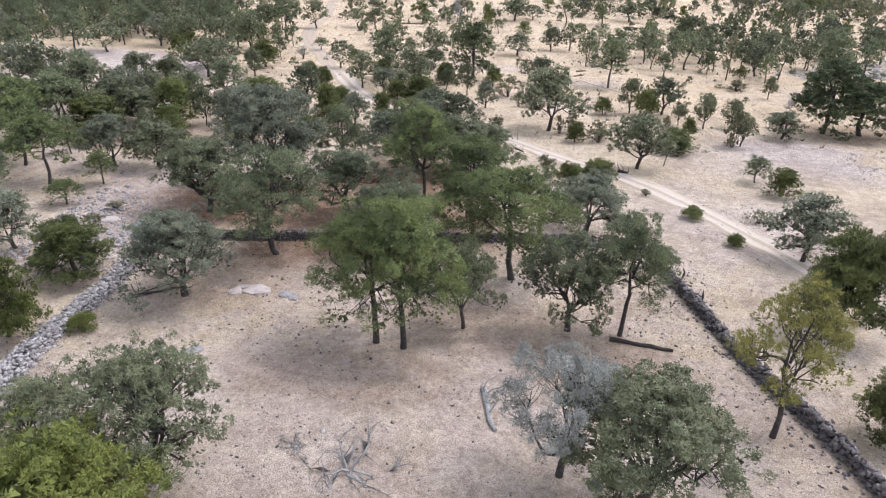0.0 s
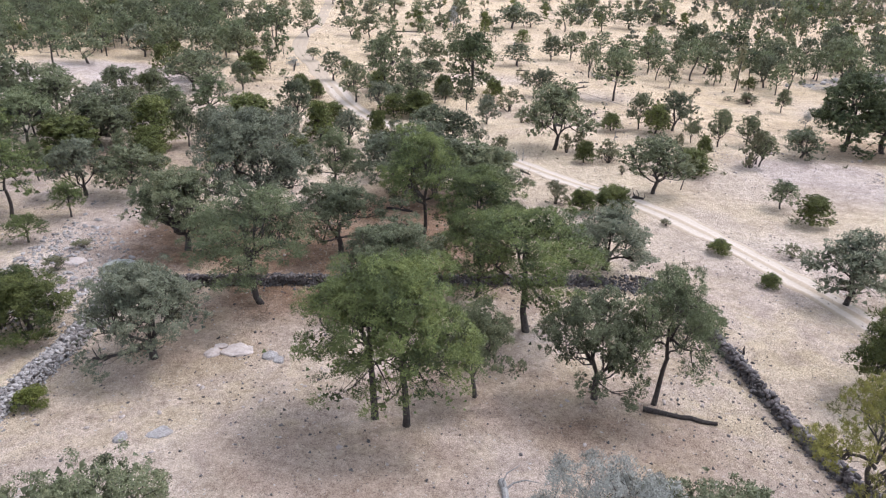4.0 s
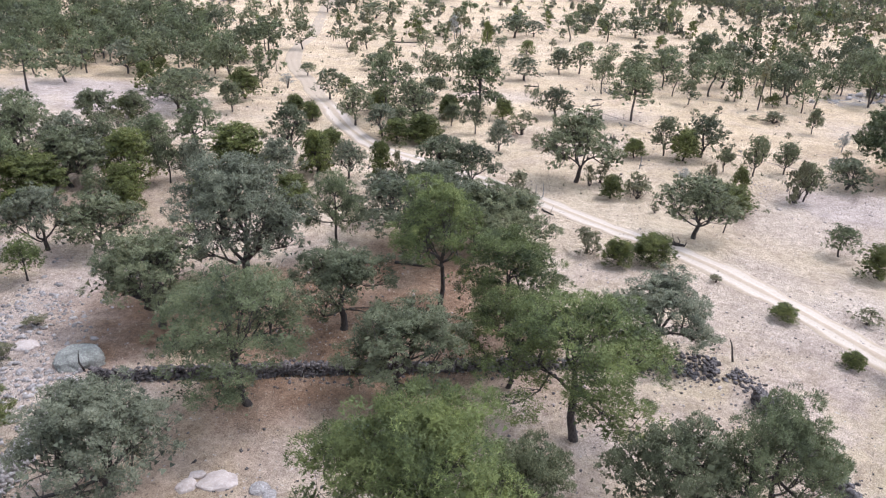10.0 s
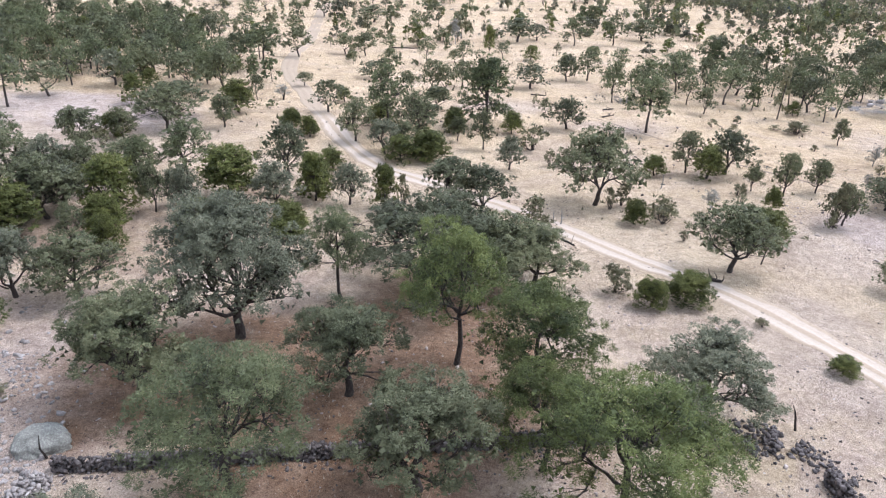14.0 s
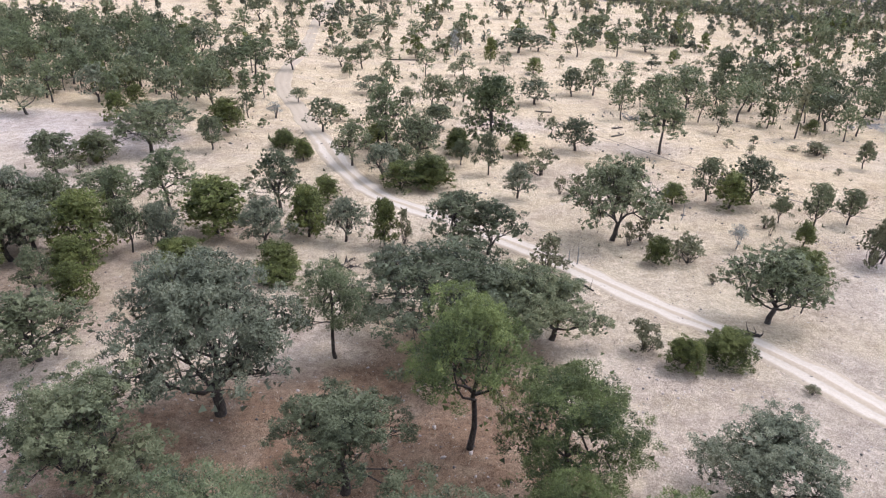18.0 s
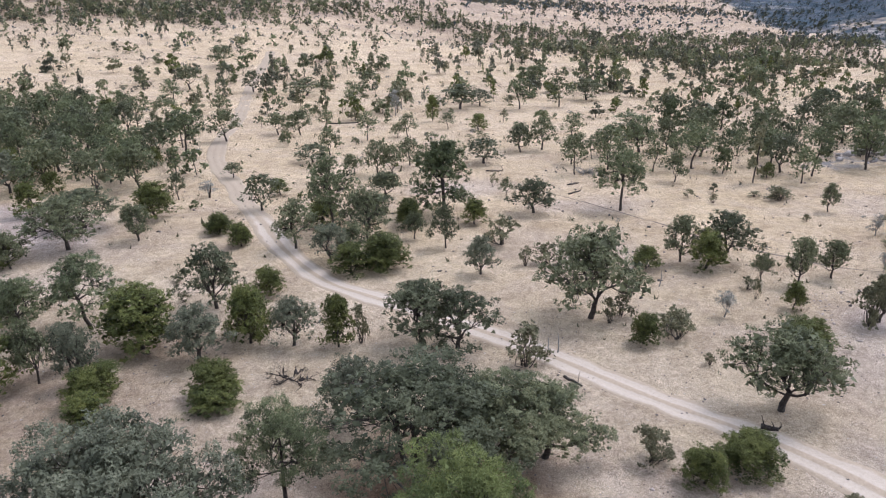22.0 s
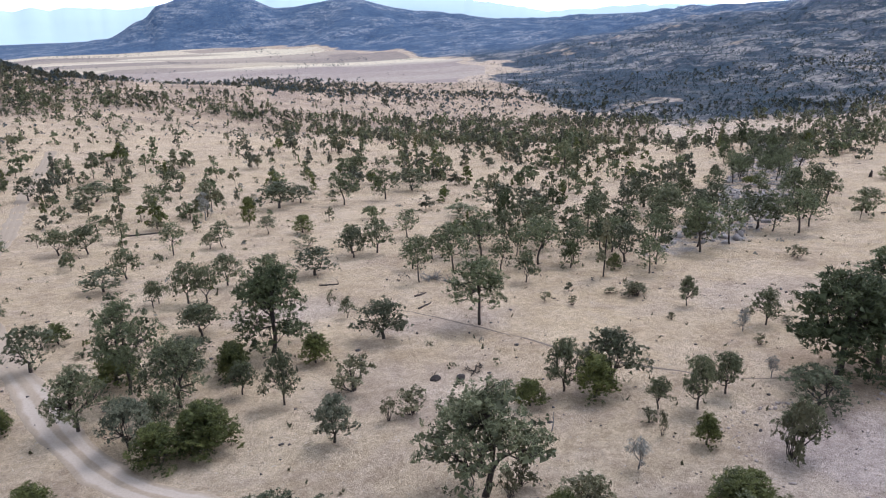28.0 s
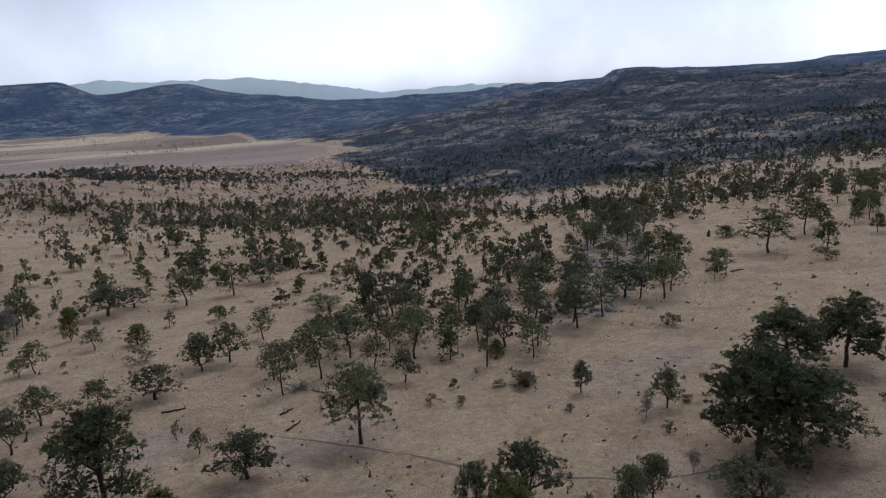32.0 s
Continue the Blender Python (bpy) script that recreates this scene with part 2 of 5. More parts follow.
MAT = {
    "ground": ground_material(),
    "road": road_material(),
    "pine": leaf_material("pine_needles", (0.044, 0.056, 0.038), (0.135, 0.164, 0.1), (0.285, 0.32, 0.182), 0.28),
    "brightpine": leaf_material("fresh_pine_needles", (0.036, 0.05, 0.03), (0.112, 0.145, 0.068), (0.28, 0.325, 0.125), 0.24),
    "densepine": leaf_material("dark_pine_needles", (0.0356, 0.0491, 0.0301), (0.099, 0.1265, 0.0704), (0.176, 0.2035, 0.1045), 0.26),
    "yellowpine": leaf_material("yellowing_needles", (0.06, 0.066, 0.04), (0.19, 0.19, 0.08), (0.44, 0.41, 0.12), 0.28),
    "oak": leaf_material("oak_leaves", (0.048, 0.06, 0.042), (0.158, 0.18, 0.11), (0.285, 0.302, 0.188), 0.2),
    "darkoak": leaf_material("dark_oak_leaves", (0.044, 0.056, 0.039), (0.124, 0.143, 0.09), (0.23, 0.248, 0.165), 0.2),
    "greyoak": leaf_material("grey_oak_leaves", (0.056, 0.067, 0.052), (0.175, 0.196, 0.145), (0.335, 0.35, 0.265), 0.2),
    "juniper": leaf_material("juniper_sprays", (0.038, 0.05, 0.022), (0.112, 0.138, 0.052), (0.245, 0.262, 0.09), 0.2),
    "limebush": leaf_material("yellow_green_sprays", (0.04, 0.052, 0.02), (0.115, 0.14, 0.042), (0.27, 0.295, 0.085), 0.22),
    "shrub": leaf_material("dry_shrub_leaves", (0.1, 0.1, 0.065), (0.19, 0.19, 0.12), (0.31, 0.3, 0.2), 0.2),
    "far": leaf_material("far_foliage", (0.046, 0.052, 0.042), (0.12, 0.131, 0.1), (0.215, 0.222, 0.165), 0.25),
    # bluish leaf colour with the haze of distance painted in
    "hazy": leaf_material("haze_tinted_foliage", (0.1, 0.145, 0.18), (0.1, 0.14, 0.168), (0.145, 0.19, 0.22), 0.2),
    "twigs": leaf_material("grey_twigs", (0.19, 0.195, 0.19), (0.33, 0.34, 0.335), (0.5, 0.515, 0.51), 0.15),
    "dry_scrub": leaf_material("dry_scrub", (0.09, 0.083, 0.08), (0.16, 0.15, 0.143), (0.25, 0.235, 0.225), 0.1),
    "wash": stone_material("dark_earth", (0.14, 0.1, 0.076), (0.26, 0.2, 0.155), (0.34, 0.27, 0.21)),
    "bark": bark_material("dark_bark", (0.035, 0.028, 0.025), (0.12, 0.1, 0.088)),
    "grey_bark": bark_material("weathered_wood", (0.2, 0.18, 0.165), (0.46, 0.43, 0.4)),
    "dead": bark_material("charred_log", (0.025, 0.02, 0.018), (0.11, 0.09, 0.08)),
    "stone_dark": stone_material("dark_fieldstone", (0.042, 0.034, 0.033), (0.185, 0.152, 0.145), (0.34, 0.31, 0.29)),
    "stone_pale": stone_material("pale_fieldstone", (0.17, 0.142, 0.132), (0.48, 0.42, 0.385), (0.6, 0.58, 0.55)),
    "boulder": stone_material("lichened_boulder", (0.15, 0.142, 0.126), (0.33, 0.315, 0.28), (0.55, 0.555, 0.48)),
    "pink_rock": stone_material("pink_rock", (0.4, 0.32, 0.28), (0.52, 0.43, 0.38), (0.6, 0.53, 0.48)),
}


# ---- small builders ----
def mesh_from(name, verts, faces, mat, smooth=False):
    me = bpy.data.meshes.new(name)
    verts, faces = np.asarray(verts, np.float32), np.asarray(faces, np.int32)
    n, k = faces.shape
    me.vertices.add(len(verts))
    me.vertices.foreach_set("co", verts.ravel())
    me.loops.add(n * k)
    me.loops.foreach_set("vertex_index", faces.ravel())
    me.polygons.add(n)
    me.polygons.foreach_set("loop_start", np.arange(0, n * k, k, dtype=np.int32))
    me.polygons.foreach_set("loop_total", np.full(n, k, np.int32))
    if smooth:
        me.polygons.foreach_set("use_smooth", np.ones(n, bool))
    for one in mat if isinstance(mat, (list, tuple)) else (mat,):
        me.materials.append(one)
    me.update()
    me.validate()
    return me


def part_of(name, me, parent, label=""):
    ob = new(name, me)
    ob.parent = parent
    if label:
        ob["label"] = label
    return ob


def near_height(x, y):
    """The slope under and before the camera."""
    u, v = (x - 10) / 100, (y - 120) / 100
    return (-8.938 - 3.135 * u - 9.487 * v + 1.174 * u * u + 0.002 * u * v + 0.765 * v * v
            - 0.144 * u**3 - 0.186 * u * u * v - 0.092 * u * v * v + 0.095 * v**3)


# heights of the far country, by direction (degrees east of north) along the distances below
FAR_R = (0, 200, 300, 450, 650, 900, 1200, 1600, 2000, 2450, 2950, 3600, 6500)
FAR = (
    (-180, (4, 18, 28, 36, 40, 40, 40, 40, 40, 40, 40, 30, 20)),
    (-100, (4, 10, 16, 24, 30, 30, 30, 30, 30, 30, 30, 20, 20)),
    (-50, (4, -6, -8, -6, 6, 6, -20, -50, -66, -66, -60, -60, -60)),
    (-20, (4, -13, -15, -10, 24, 10, -44, -66, -70, -70, -66, -60, -60)),
    (-11, (4, -15, -19, -17, 3, -16, -56, -68, -70, -70, -66, -60, -60)),
    (-6, (4, -16, -21, -21, -14, -32, -58, -62, -62, -60, -55, -56, -60)),
    (-2.5, (4, -16, -22, -23, -18, -38, -60, -62, -62, -59, -28, -50, -60)),
    (0, (4, -17, -23, -27, -20, -41, -61, -62, -62, -57, 30, -40, -60)),
    (1.3, (4, -17, -23, -28, -22, -42, -61, -62, -62, -55, 94, -40, -60)),
    (3.2, (4, -17, -23, -31, -24, -44, -61, -62, -62, -54, 117, -40, -60)),
    (6.9, (4, -18, -24, -35, -28, -47, -62, -62, -62, -52, 118, -40, -60)),
    (9.5, (4, -18, -25, -38, -36, -50, -62, -62, -60, -44, 68, -40, -60)),
    (15, (4, -19, -25, -40, -44, -55, -63, -62, -50, 18, 100, -30, -60)),
    (21, (4, -19, -26, -43, -55, -63, -64, -56, -30, 18, 38, -20, -60)),
    (27, (4, -20, -27, -46, -56, -63, -62, -44, -14, 6, 4, 0, -60)),
    (34, (4, -20, -28, -48, -60, -62, -45, -16, 4, 12, 6, 0, -60)),
    (41, (4, -19, -27, -47, -56, -50, -26, 12, 32, 28, 10, 0, -40)),
    (46.5, (4, -18, -25, -43, -48, -40, -14, 24, 36, 34, 20, 10, -30)),
    (50, (4, -18, -24, -40, -44, -32, -4, 54, 68, 50, 40, 20, -20)),
    (58, (4, -15, -18, -30, -30, -16, 12, 46, 62, 60, 50, 40, 0)),
    (67, (4, -12, -12, -20, -18, -2, 24, 56, 82, 80, 70, 60, 20)),
    (85, (4, -6, -4, -4, 0, 14, 40, 80, 110, 110, 100, 80, 40)),
    (130, (4, 4, 12, 20, 26, 30, 36, 40, 40, 40, 40, 30, 20)),
    (180, (4, 18, 28, 36, 40, 40, 40, 40, 40, 40, 40, 30, 20)),
)
FAR_AZ = np.array([a for a, _ in FAR], float)
FAR_Z = np.array([z for _, z in FAR], float)


def lattice_noise(x, y, size, seed=0):
    """Smooth value noise, as arrays."""
    gx, gy = np.asarray(x, float) / size + 7.3 * seed, np.asarray(y, float) / size - 3.1 * seed
    ix, iy = np.floor(gx), np.floor(gy)
    fx, fy = gx - ix, gy - iy
    fx, fy = fx * fx * (3 - 2 * fx), fy * fy * (3 - 2 * fy)

    def at(a, b):
        v = np.sin(a * 127.1 + b * 311.7 + seed * 17.0) * 43758.5453
        return v - np.floor(v)

    return ((at(ix, iy) * (1 - fx) + at(ix + 1, iy) * fx) * (1 - fy) + (at(ix, iy + 1) * (1 - fx) + at(ix + 1, iy + 1) * fx) * fy) - 0.5


def polar(x, y):
    dx, dy = np.asarray(x, float) + 2.0, np.asarray(y, float) - 73.0
    return np.degrees(np.arctan2(dx, dy)), np.hypot(dx, dy)


def ease(v, a, b):
    s = np.clip((v - a) / (b - a), 0, 1)
    return s * s * (3 - 2 * s)


def height(x, y):
    """Height of the ground, for arrays or single values."""
    x, y = np.asarray(x, float), np.asarray(y, float)
    az, r = polar(x, y)
    i = np.clip(np.searchsorted(FAR_AZ, az, "right") - 1, 0, len(FAR_AZ) - 2)
    s = ease(az, FAR_AZ[i], FAR_AZ[i + 1])
    j = np.clip(np.searchsorted(FAR_R, r, "right") - 1, 0, len(FAR_R) - 2)
    rr = np.array(FAR_R, float)
    q = np.clip((r - rr[j]) / (rr[j + 1] - rr[j]), 0, 1)
    q = 0.45 * q + 0.55 * q * q * (3 - 2 * q)
    far = (FAR_Z[i, j] * (1 - q) + FAR_Z[i, j + 1] * q) * (1 - s) + (FAR_Z[i + 1, j] * (1 - q) + FAR_Z[i + 1, j + 1] * q) * s
    rough = ease(r, 300, 1200)
    hill = ease(far, -66, 20)
    far = far + rough * (0.12 + hill * (1 - 0.6 * ease(far, 40, 90))) * (18 * lattice_noise(x, y, 240, 1) + 9 * lattice_noise(x, y, 95, 2) + 4 * lattice_noise(x, y, 42, 3))
    spur = 1 - 4 * np.abs(lattice_noise(x, y, 210, 41)) + 0.6 * (1 - 4 * np.abs(lattice_noise(x, y, 88, 42)))
    far = far + ease(r, 900, 1500) * hill * (9 - 6 * ease(far, 40, 90)) * spur
    bench = ease(az, 28, 36) * ease(r, 500, 800)
    far = far + bench * 2.6 * np.sin(far * (2 * math.pi / 19))
    w = ease(np.hypot(np.maximum(np.abs(x - 20) - 130, 0), np.maximum(np.abs(y - 140) - 160, 0)), 0, 140)
    near = near_height(np.clip(x, -230, 300), np.clip(y, -80, 430))
    near = near + 0.5 * lattice_noise(x, y, 13, 4) + 0.16 * lattice_noise(x, y, 4.1, 5)
    return near * (1 - w) + far * w


def ground_z(x, y):
    return float(height(x, y))


# ---- the ground: one sheet to the horizon, finest before the camera ----
def road_line(points, step=0.7):
    """A smooth line through plan points."""
    p = np.array(points, float)
    out = []
    for k in range(len(p) - 1):
        a, b, c, d = p[max(k - 1, 0)], p[k], p[k + 1], p[min(k + 2, len(p) - 1)]
        for t in np.arange(0, 1, step / max(np.linalg.norm(c - b), step)):
            out.append(0.5 * ((2 * b) + (c - a) * t + (2 * a - 5 * b + 4 * c - d) * t * t + (3 * b - a - 3 * c + d) * t**3))
    out.append(p[-1])
    return np.array(out)


ROAD = road_line([(70, -160), (62, -80), (54, -20), (44, 26), (39, 42), (35, 56), (32, 64.5), (28.2, 73.8), (23.2, 82.4), (15.6, 91.8), (11.3, 97.4), (6.9, 102.8), (0.6, 108.8),
                  (-6, 115.4), (-12.2, 122.6), (-17.4, 133.5), (-22.0, 147.0), (-26.1, 158.5), (-29.6, 170), (-34.8, 185), (-38.5, 200), (-40.5, 222), (-41, 250), (-46, 315), (-47, 400)])


def build_road():
    """A dirt track with two wheel ruts and ragged verges, laid a little proud of the ground."""
    line = ROAD
    d = np.gradient(line, axis=0)
    d /= np.linalg.norm(d, axis=1)[:, None]
    side = np.stack([d[:, 1], -d[:, 0]], 1)
    across = np.array([-2.3, -1.95, -1.6, -1.3, -1.05, -0.8, -0.5, -0.2, 0.15, 0.5, 0.8, 1.05, 1.3, 1.6, 1.95, 2.3])
    s = np.arange(len(line)) * 0.7
    wob = 1 + 0.35 * lattice_noise(s, s * 0, 6.0, 21) + 0.3 * lattice_noise(s, s * 0, 2.2, 22)
    xy = line[:, None] + side[:, None] * across[None, :, None] * 0.9 * wob[:, None, None]
    x, y = xy[..., 0], xy[..., 1]
    z = height(x, y) + 0.05
    rut = np.exp(-(((np.abs(across) - 0.85) / 0.3) ** 2))
    z = z - 0.03 * rut[None] + 0.03 * np.exp(-((across / 0.3) ** 2))[None]
    z[:, 0] -= 0.12
    z[:, -1] -= 0.12
    n, m = x.shape
    idx = np.arange(n * m).reshape(n, m)
    faces = np.stack([idx[:-1, :-1], idx[:-1, 1:], idx[1:, 1:], idx[1:, :-1]], -1).reshape(-1, 4)
    me = mesh_from("road", np.stack([x, y, z], -1).reshape(-1, 3), faces, MAT["road"], True)
    worn = np.interp(np.abs(across), [0, 0.28, 0.5, 0.65, 1.1, 1.35, 1.65, 2.1], [0.0, 0.1, 0.7, 1, 1, 0.75, 0.3, 0])[None] + 0.35 * lattice_noise(x, y, 1.7, 23)
    worn = worn * (1 - 0.85 * ease(y, 132, 165))
    worn[:, 0] = worn[:, -1] = 0
    layer = me.attributes.new("worn", "FLOAT", "POINT")
    layer.data.foreach_set("value", np.clip(worn, 0, 1).ravel().astype(np.float32))
    return tagged(new("road", me), "pale dusty two-rut dirt track winding down the slope", "road", kind="structure")


EDGE_R = (500, 666, 758, 912, 1311, 1600, 1790, 2100, 2400, 2480)
EDGE_AZ = (40, 35, 30, 26, 25, 21, 17, 12, 5, -60)


def wood_edge(x, y, az, r):
    """Degrees past the line where the plain and its fields give way to wooded hills."""
    return az - np.interp(r, EDGE_R, EDGE_AZ) + 3 * lattice_noise(x, y, 130, 33) + 2 * lattice_noise(x, y, 50, 34)


def inside(outline, x, y):
    """Which places lie within an outline of the plan."""
    x, y = np.asarray(x, float), np.asarray(y, float)
    odd = np.zeros(np.broadcast(x, y).shape, bool)
    for (ax, ay), (bx, by) in zip(outline, outline[1:] + outline[:1]):
        if ay != by:
            odd ^= ((ay > y) != (by > y)) & (x < (bx - ax) * (y - ay) / (by - ay) + ax)
    return odd


# the plan of the lower country: grove in the ravine, grass tongue beside it, stream belt, hedgerow, open grass, rock slabs
GROVE = [(35, 177), (51, 166), (72, 161), (103, 166), (124, 167), (173, 204), (245, 284), (239, 316), (150, 235), (111, 219), (88, 212), (77, 221), (52, 205)]
TONGUE = [(124, 167), (172, 206), (217, 238), (234, 226), (182, 189), (180, 167), (147, 149)]
CREEK = [(-140, 700), (-30, 663), (41, 642), (106, 577), (153, 570), (242, 583), (342, 613), (378, 620), (152, 294), (136, 303), (135, 360), (104, 380), (86, 459), (63, 540), (17, 556), (-27, 564), (-140, 560)]
HEDGE = [(123, 1260), (238, 1157), (276, 952), (387, 883), (397, 667), (378, 620), (342, 790), (213, 794), (114, 768)]
CLEARING = [(342, 492), (399, 439), (359, 397), (297, 384), (190, 302), (197, 332)]
SLABS = [(78, 169), (104, 167), (140, 188), (232, 264), (280, 333), (173, 243), (122, 197)]


def build_ground():
    az = np.radians(np.r_[np.arange(-50, 95, 0.34), np.arange(95, 310, 6.0)])
    ring = 1.5 * np.exp(np.linspace(0, math.log(6600 / 1.5), 420))
    ring[0] = 0.01
    gx, gy = -2 + np.outer(ring, np.sin(az)), -12 + np.outer(ring, np.cos(az))
    gz = height(gx, gy)
    verts = np.stack([gx.ravel(), gy.ravel(), gz.ravel()], 1)
    idx = np.arange(gx.size).reshape(gx.shape)
    nxt = np.roll(idx, -1, 1)
    faces = np.stack([idx[:-1], idx[1:], nxt[1:], nxt[:-1]], -1).reshape(-1, 4)[:, ::-1]
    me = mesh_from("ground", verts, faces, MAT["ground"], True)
    x, y = verts[:, 0], verts[:, 1]
    az, r = polar(x, y)
    ragged = lattice_noise(x, y, 7, 6) + 0.6 * lattice_noise(x, y, 2.7, 7)
    masks = {}
    edge = wood_edge(x, y, az, r)
    masks["litter"] = sum(ease(1 - np.hypot((x - cx) / rx, (y - cy) / ry) + 0.35 * ragged, 0.0, 0.45) * s for cx, cy, rx, ry, s in LITTER)
    masks["bare"] = sum(ease(1 - np.hypot((x - cx) / rx, (y - cy) / ry) + 0.5 * ragged, 0.0, 0.6) * s for cx, cy, rx, ry, s in BARE)
    masks["scree"] = np.where(inside(SLABS, x + 5 * ragged, y + 5 * ragged), 0.9, 0.0)
    masks["field"] = ease(r, 1040, 1070) * ease(2460 - r, 0, 60) * ease(az, -40, -36) * ease(-edge, 0, 1)
    masks["rust"] = 0.8 * ease(r, 360, 480) * ease(1060 - r, 0, 40) * ease(2 - edge, 0, 3)
    woods = lattice_noise(x, y, 130, 9) + 0.6 * lattice_noise(x, y, 48, 10)
    hillside = ease(edge, -1.5, 3.5) * ease(r, 440, 700)
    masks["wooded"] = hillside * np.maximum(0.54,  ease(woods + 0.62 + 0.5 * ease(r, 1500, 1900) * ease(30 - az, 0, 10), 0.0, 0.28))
    # grows with distance: amount of painted haze on hills, also parts near fields
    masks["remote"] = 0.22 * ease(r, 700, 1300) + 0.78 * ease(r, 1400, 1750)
    masks["golden"] = ease(y + 0.25 * x, 100, 145) * ease(500 - r, 0, 150) * 0.62
    masks["meadow"] = ease(y + 0.4 * x, 62, 100) * (1 - 0.8 * ease(r, 380, 600))
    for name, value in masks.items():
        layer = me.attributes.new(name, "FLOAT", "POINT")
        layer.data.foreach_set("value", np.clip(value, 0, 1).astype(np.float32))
    ob = new("ground", me)
    return tagged(ob, "dry straw grassland with bare pinkish earth and stones", "ground", kind="structure")


# leaf litter and bare earth: centre, half widths, strength
LITTER = ((-9, 67, 21, 17, 1.0), (-3, 80, 12, 10, 0.8), (-21, 67, 13, 13, 0.8), (-5, 36, 9, 5, 0.4), (-14, 26, 12, 6, 0.1), (12, 38, 8, 6, 0.5), (4, 43, 10, 6, 0.4), (-18, 48, 7, 6, 0.35), (-38, 92, 16, 12, 0.4), (66, 112, 13, 9, 0.5), (-26, 104, 8, 6, 0.4))
BARE = ((-30, 62, 12, 18, 0.8), (-14, 30, 14, 10, 0.45), (32, 70, 16, 14, 0.5), (44, 96, 18, 12, 0.45), (4, 33, 12, 9, 0.35), (-70, 130, 40, 30, 0.5), (18, 130, 16, 12, 0.3), (52, 100, 14, 9, 0.8), (60, 88, 14, 7, 0.6), (30, 150, 16, 6, 0.5), (12, 165, 14, 8, 0.5), (-66, 150, 26, 16, 0.8), (80, 140, 20, 8, 0.4))
build_ground()
build_road()


# ---- trees ----
def tube(path, radii, sides=6):
    """A tapered bent tube."""
    path = [np.asarray(p, float) for p in path]
    verts, faces = [], []
    for k, (p, r) in enumerate(zip(path, radii)):
        d = path[min(k + 1, len(path) - 1)] - path[max(k - 1, 0)]
        d = d / (np.linalg.norm(d) + 1e-9)
        a = np.cross(d, (0.31, 0.93, 0.2))
        a /= np.linalg.norm(a) + 1e-9
        b = np.cross(d, a)
        for s in range(sides):
            t = 2 * math.pi * s / sides
            verts.append(p + r * (math.cos(t) * a + math.sin(t) * b))
        if k:
            o, q = (k - 1) * sides, k * sides
            faces += [(o + s, o + (s + 1) % sides, q + (s + 1) % sides, q + s) for s in range(sides)]
    return np.array(verts), np.array(faces, np.int32)


def joined(pieces):
    verts, faces, base = [], [], 0
    for v, f in pieces:
        verts.append(v)
        faces.append(f + base)
        base += len(v)
    return np.concatenate(verts), np.concatenate(faces)


def grown(pieces):
    """Tubes that grow out of the first of them, joined to it by a web at each fork."""
    v, f = joined(pieces)
    base, webs = 0, []
    first = pieces[0][0]
    for k, (pv, _) in enumerate(pieces):
        if k:
            near_by = np.argsort(((first - pv[0]) ** 2).sum(1))[:2]
            webs.append((near_by[0], near_by[1], base, base + 1))
        base += len(pv)
    return v, np.concatenate([f, np.array(webs, np.int32).reshape(-1, 4)])


def bent(a, b, rng, sag=0.12, steps=4, shake=0.02):
    a, b = np.asarray(a, float), np.asarray(b, float)
    side = rng.normal(size=3) * np.linalg.norm(b - a) * sag
    t = np.linspace(0, 1, steps + 1)[:, None]
    return a + (b - a) * t + side * np.sin(math.pi * t) + rng.normal(size=(steps + 1, 3)) * np.linalg.norm(b - a) * shake


def unit(v):
    return v / (np.linalg.norm(v, axis=-1, keepdims=True) + 1e-9)


def leaves(centres, radii, outs, count, size, rng, stretch=1.6, rise=0.0, shell=0.45, per=11, tuft=0.2, radiate=1.0):
    """Many small blades in tufts round clump centres, facing out and up: points, triangles and a tone for each tuft."""
    n = max(1, count // per)
    which = rng.choice(len(centres), n, p=radii**2 / (radii**2).sum())
    d = unit(rng.normal(size=(n, 3)) + outs[which] * 0.7 + (0, 0, 0.2))
    rad = radii[which] * (shell + (1 - shell) * rng.random(n)) ** 0.6 * rng.uniform(0.75, 1.06, n)
    heart = np.repeat(centres[which] + d * rad[:, None] * (1, 1, 0.7), per, 0)
    clump_tone = rng.normal(0.5, 0.24, len(centres))
    tone = np.repeat(np.clip(clump_tone[which] + rng.normal(0, 0.14, n), 0, 1), per)
    out = np.repeat(unit(d * 0.5 + outs[which]), per, 0)
    k = n * per
    e = unit(rng.normal(size=(k, 3)) + out * 0.7 * radiate + (0, 0, rise))
    s = (size * rng.uniform(0.65, 1.35, k))[:, None]
    p = heart + e * (tuft * rng.random(k) ** 0.5)[:, None]
    long = unit(e * radiate + rng.normal(size=(k, 3)) * (1.15 - radiate))
    face = unit(out * 0.9 + (0, 0, 0.4) + rng.normal(size=(k, 3)) * 0.5)
    wide = unit(np.cross(long, face))
    verts = np.stack([p - long * s * stretch * 0.4 + wide * s * 0.5, p - long * s * stretch * 0.4 - wide * s * 0.5, p + long * s * stretch * 0.6], 1).reshape(-1, 3)
    return verts, np.arange(k * 3, dtype=np.int32).reshape(-1, 3), np.repeat(tone, 3)


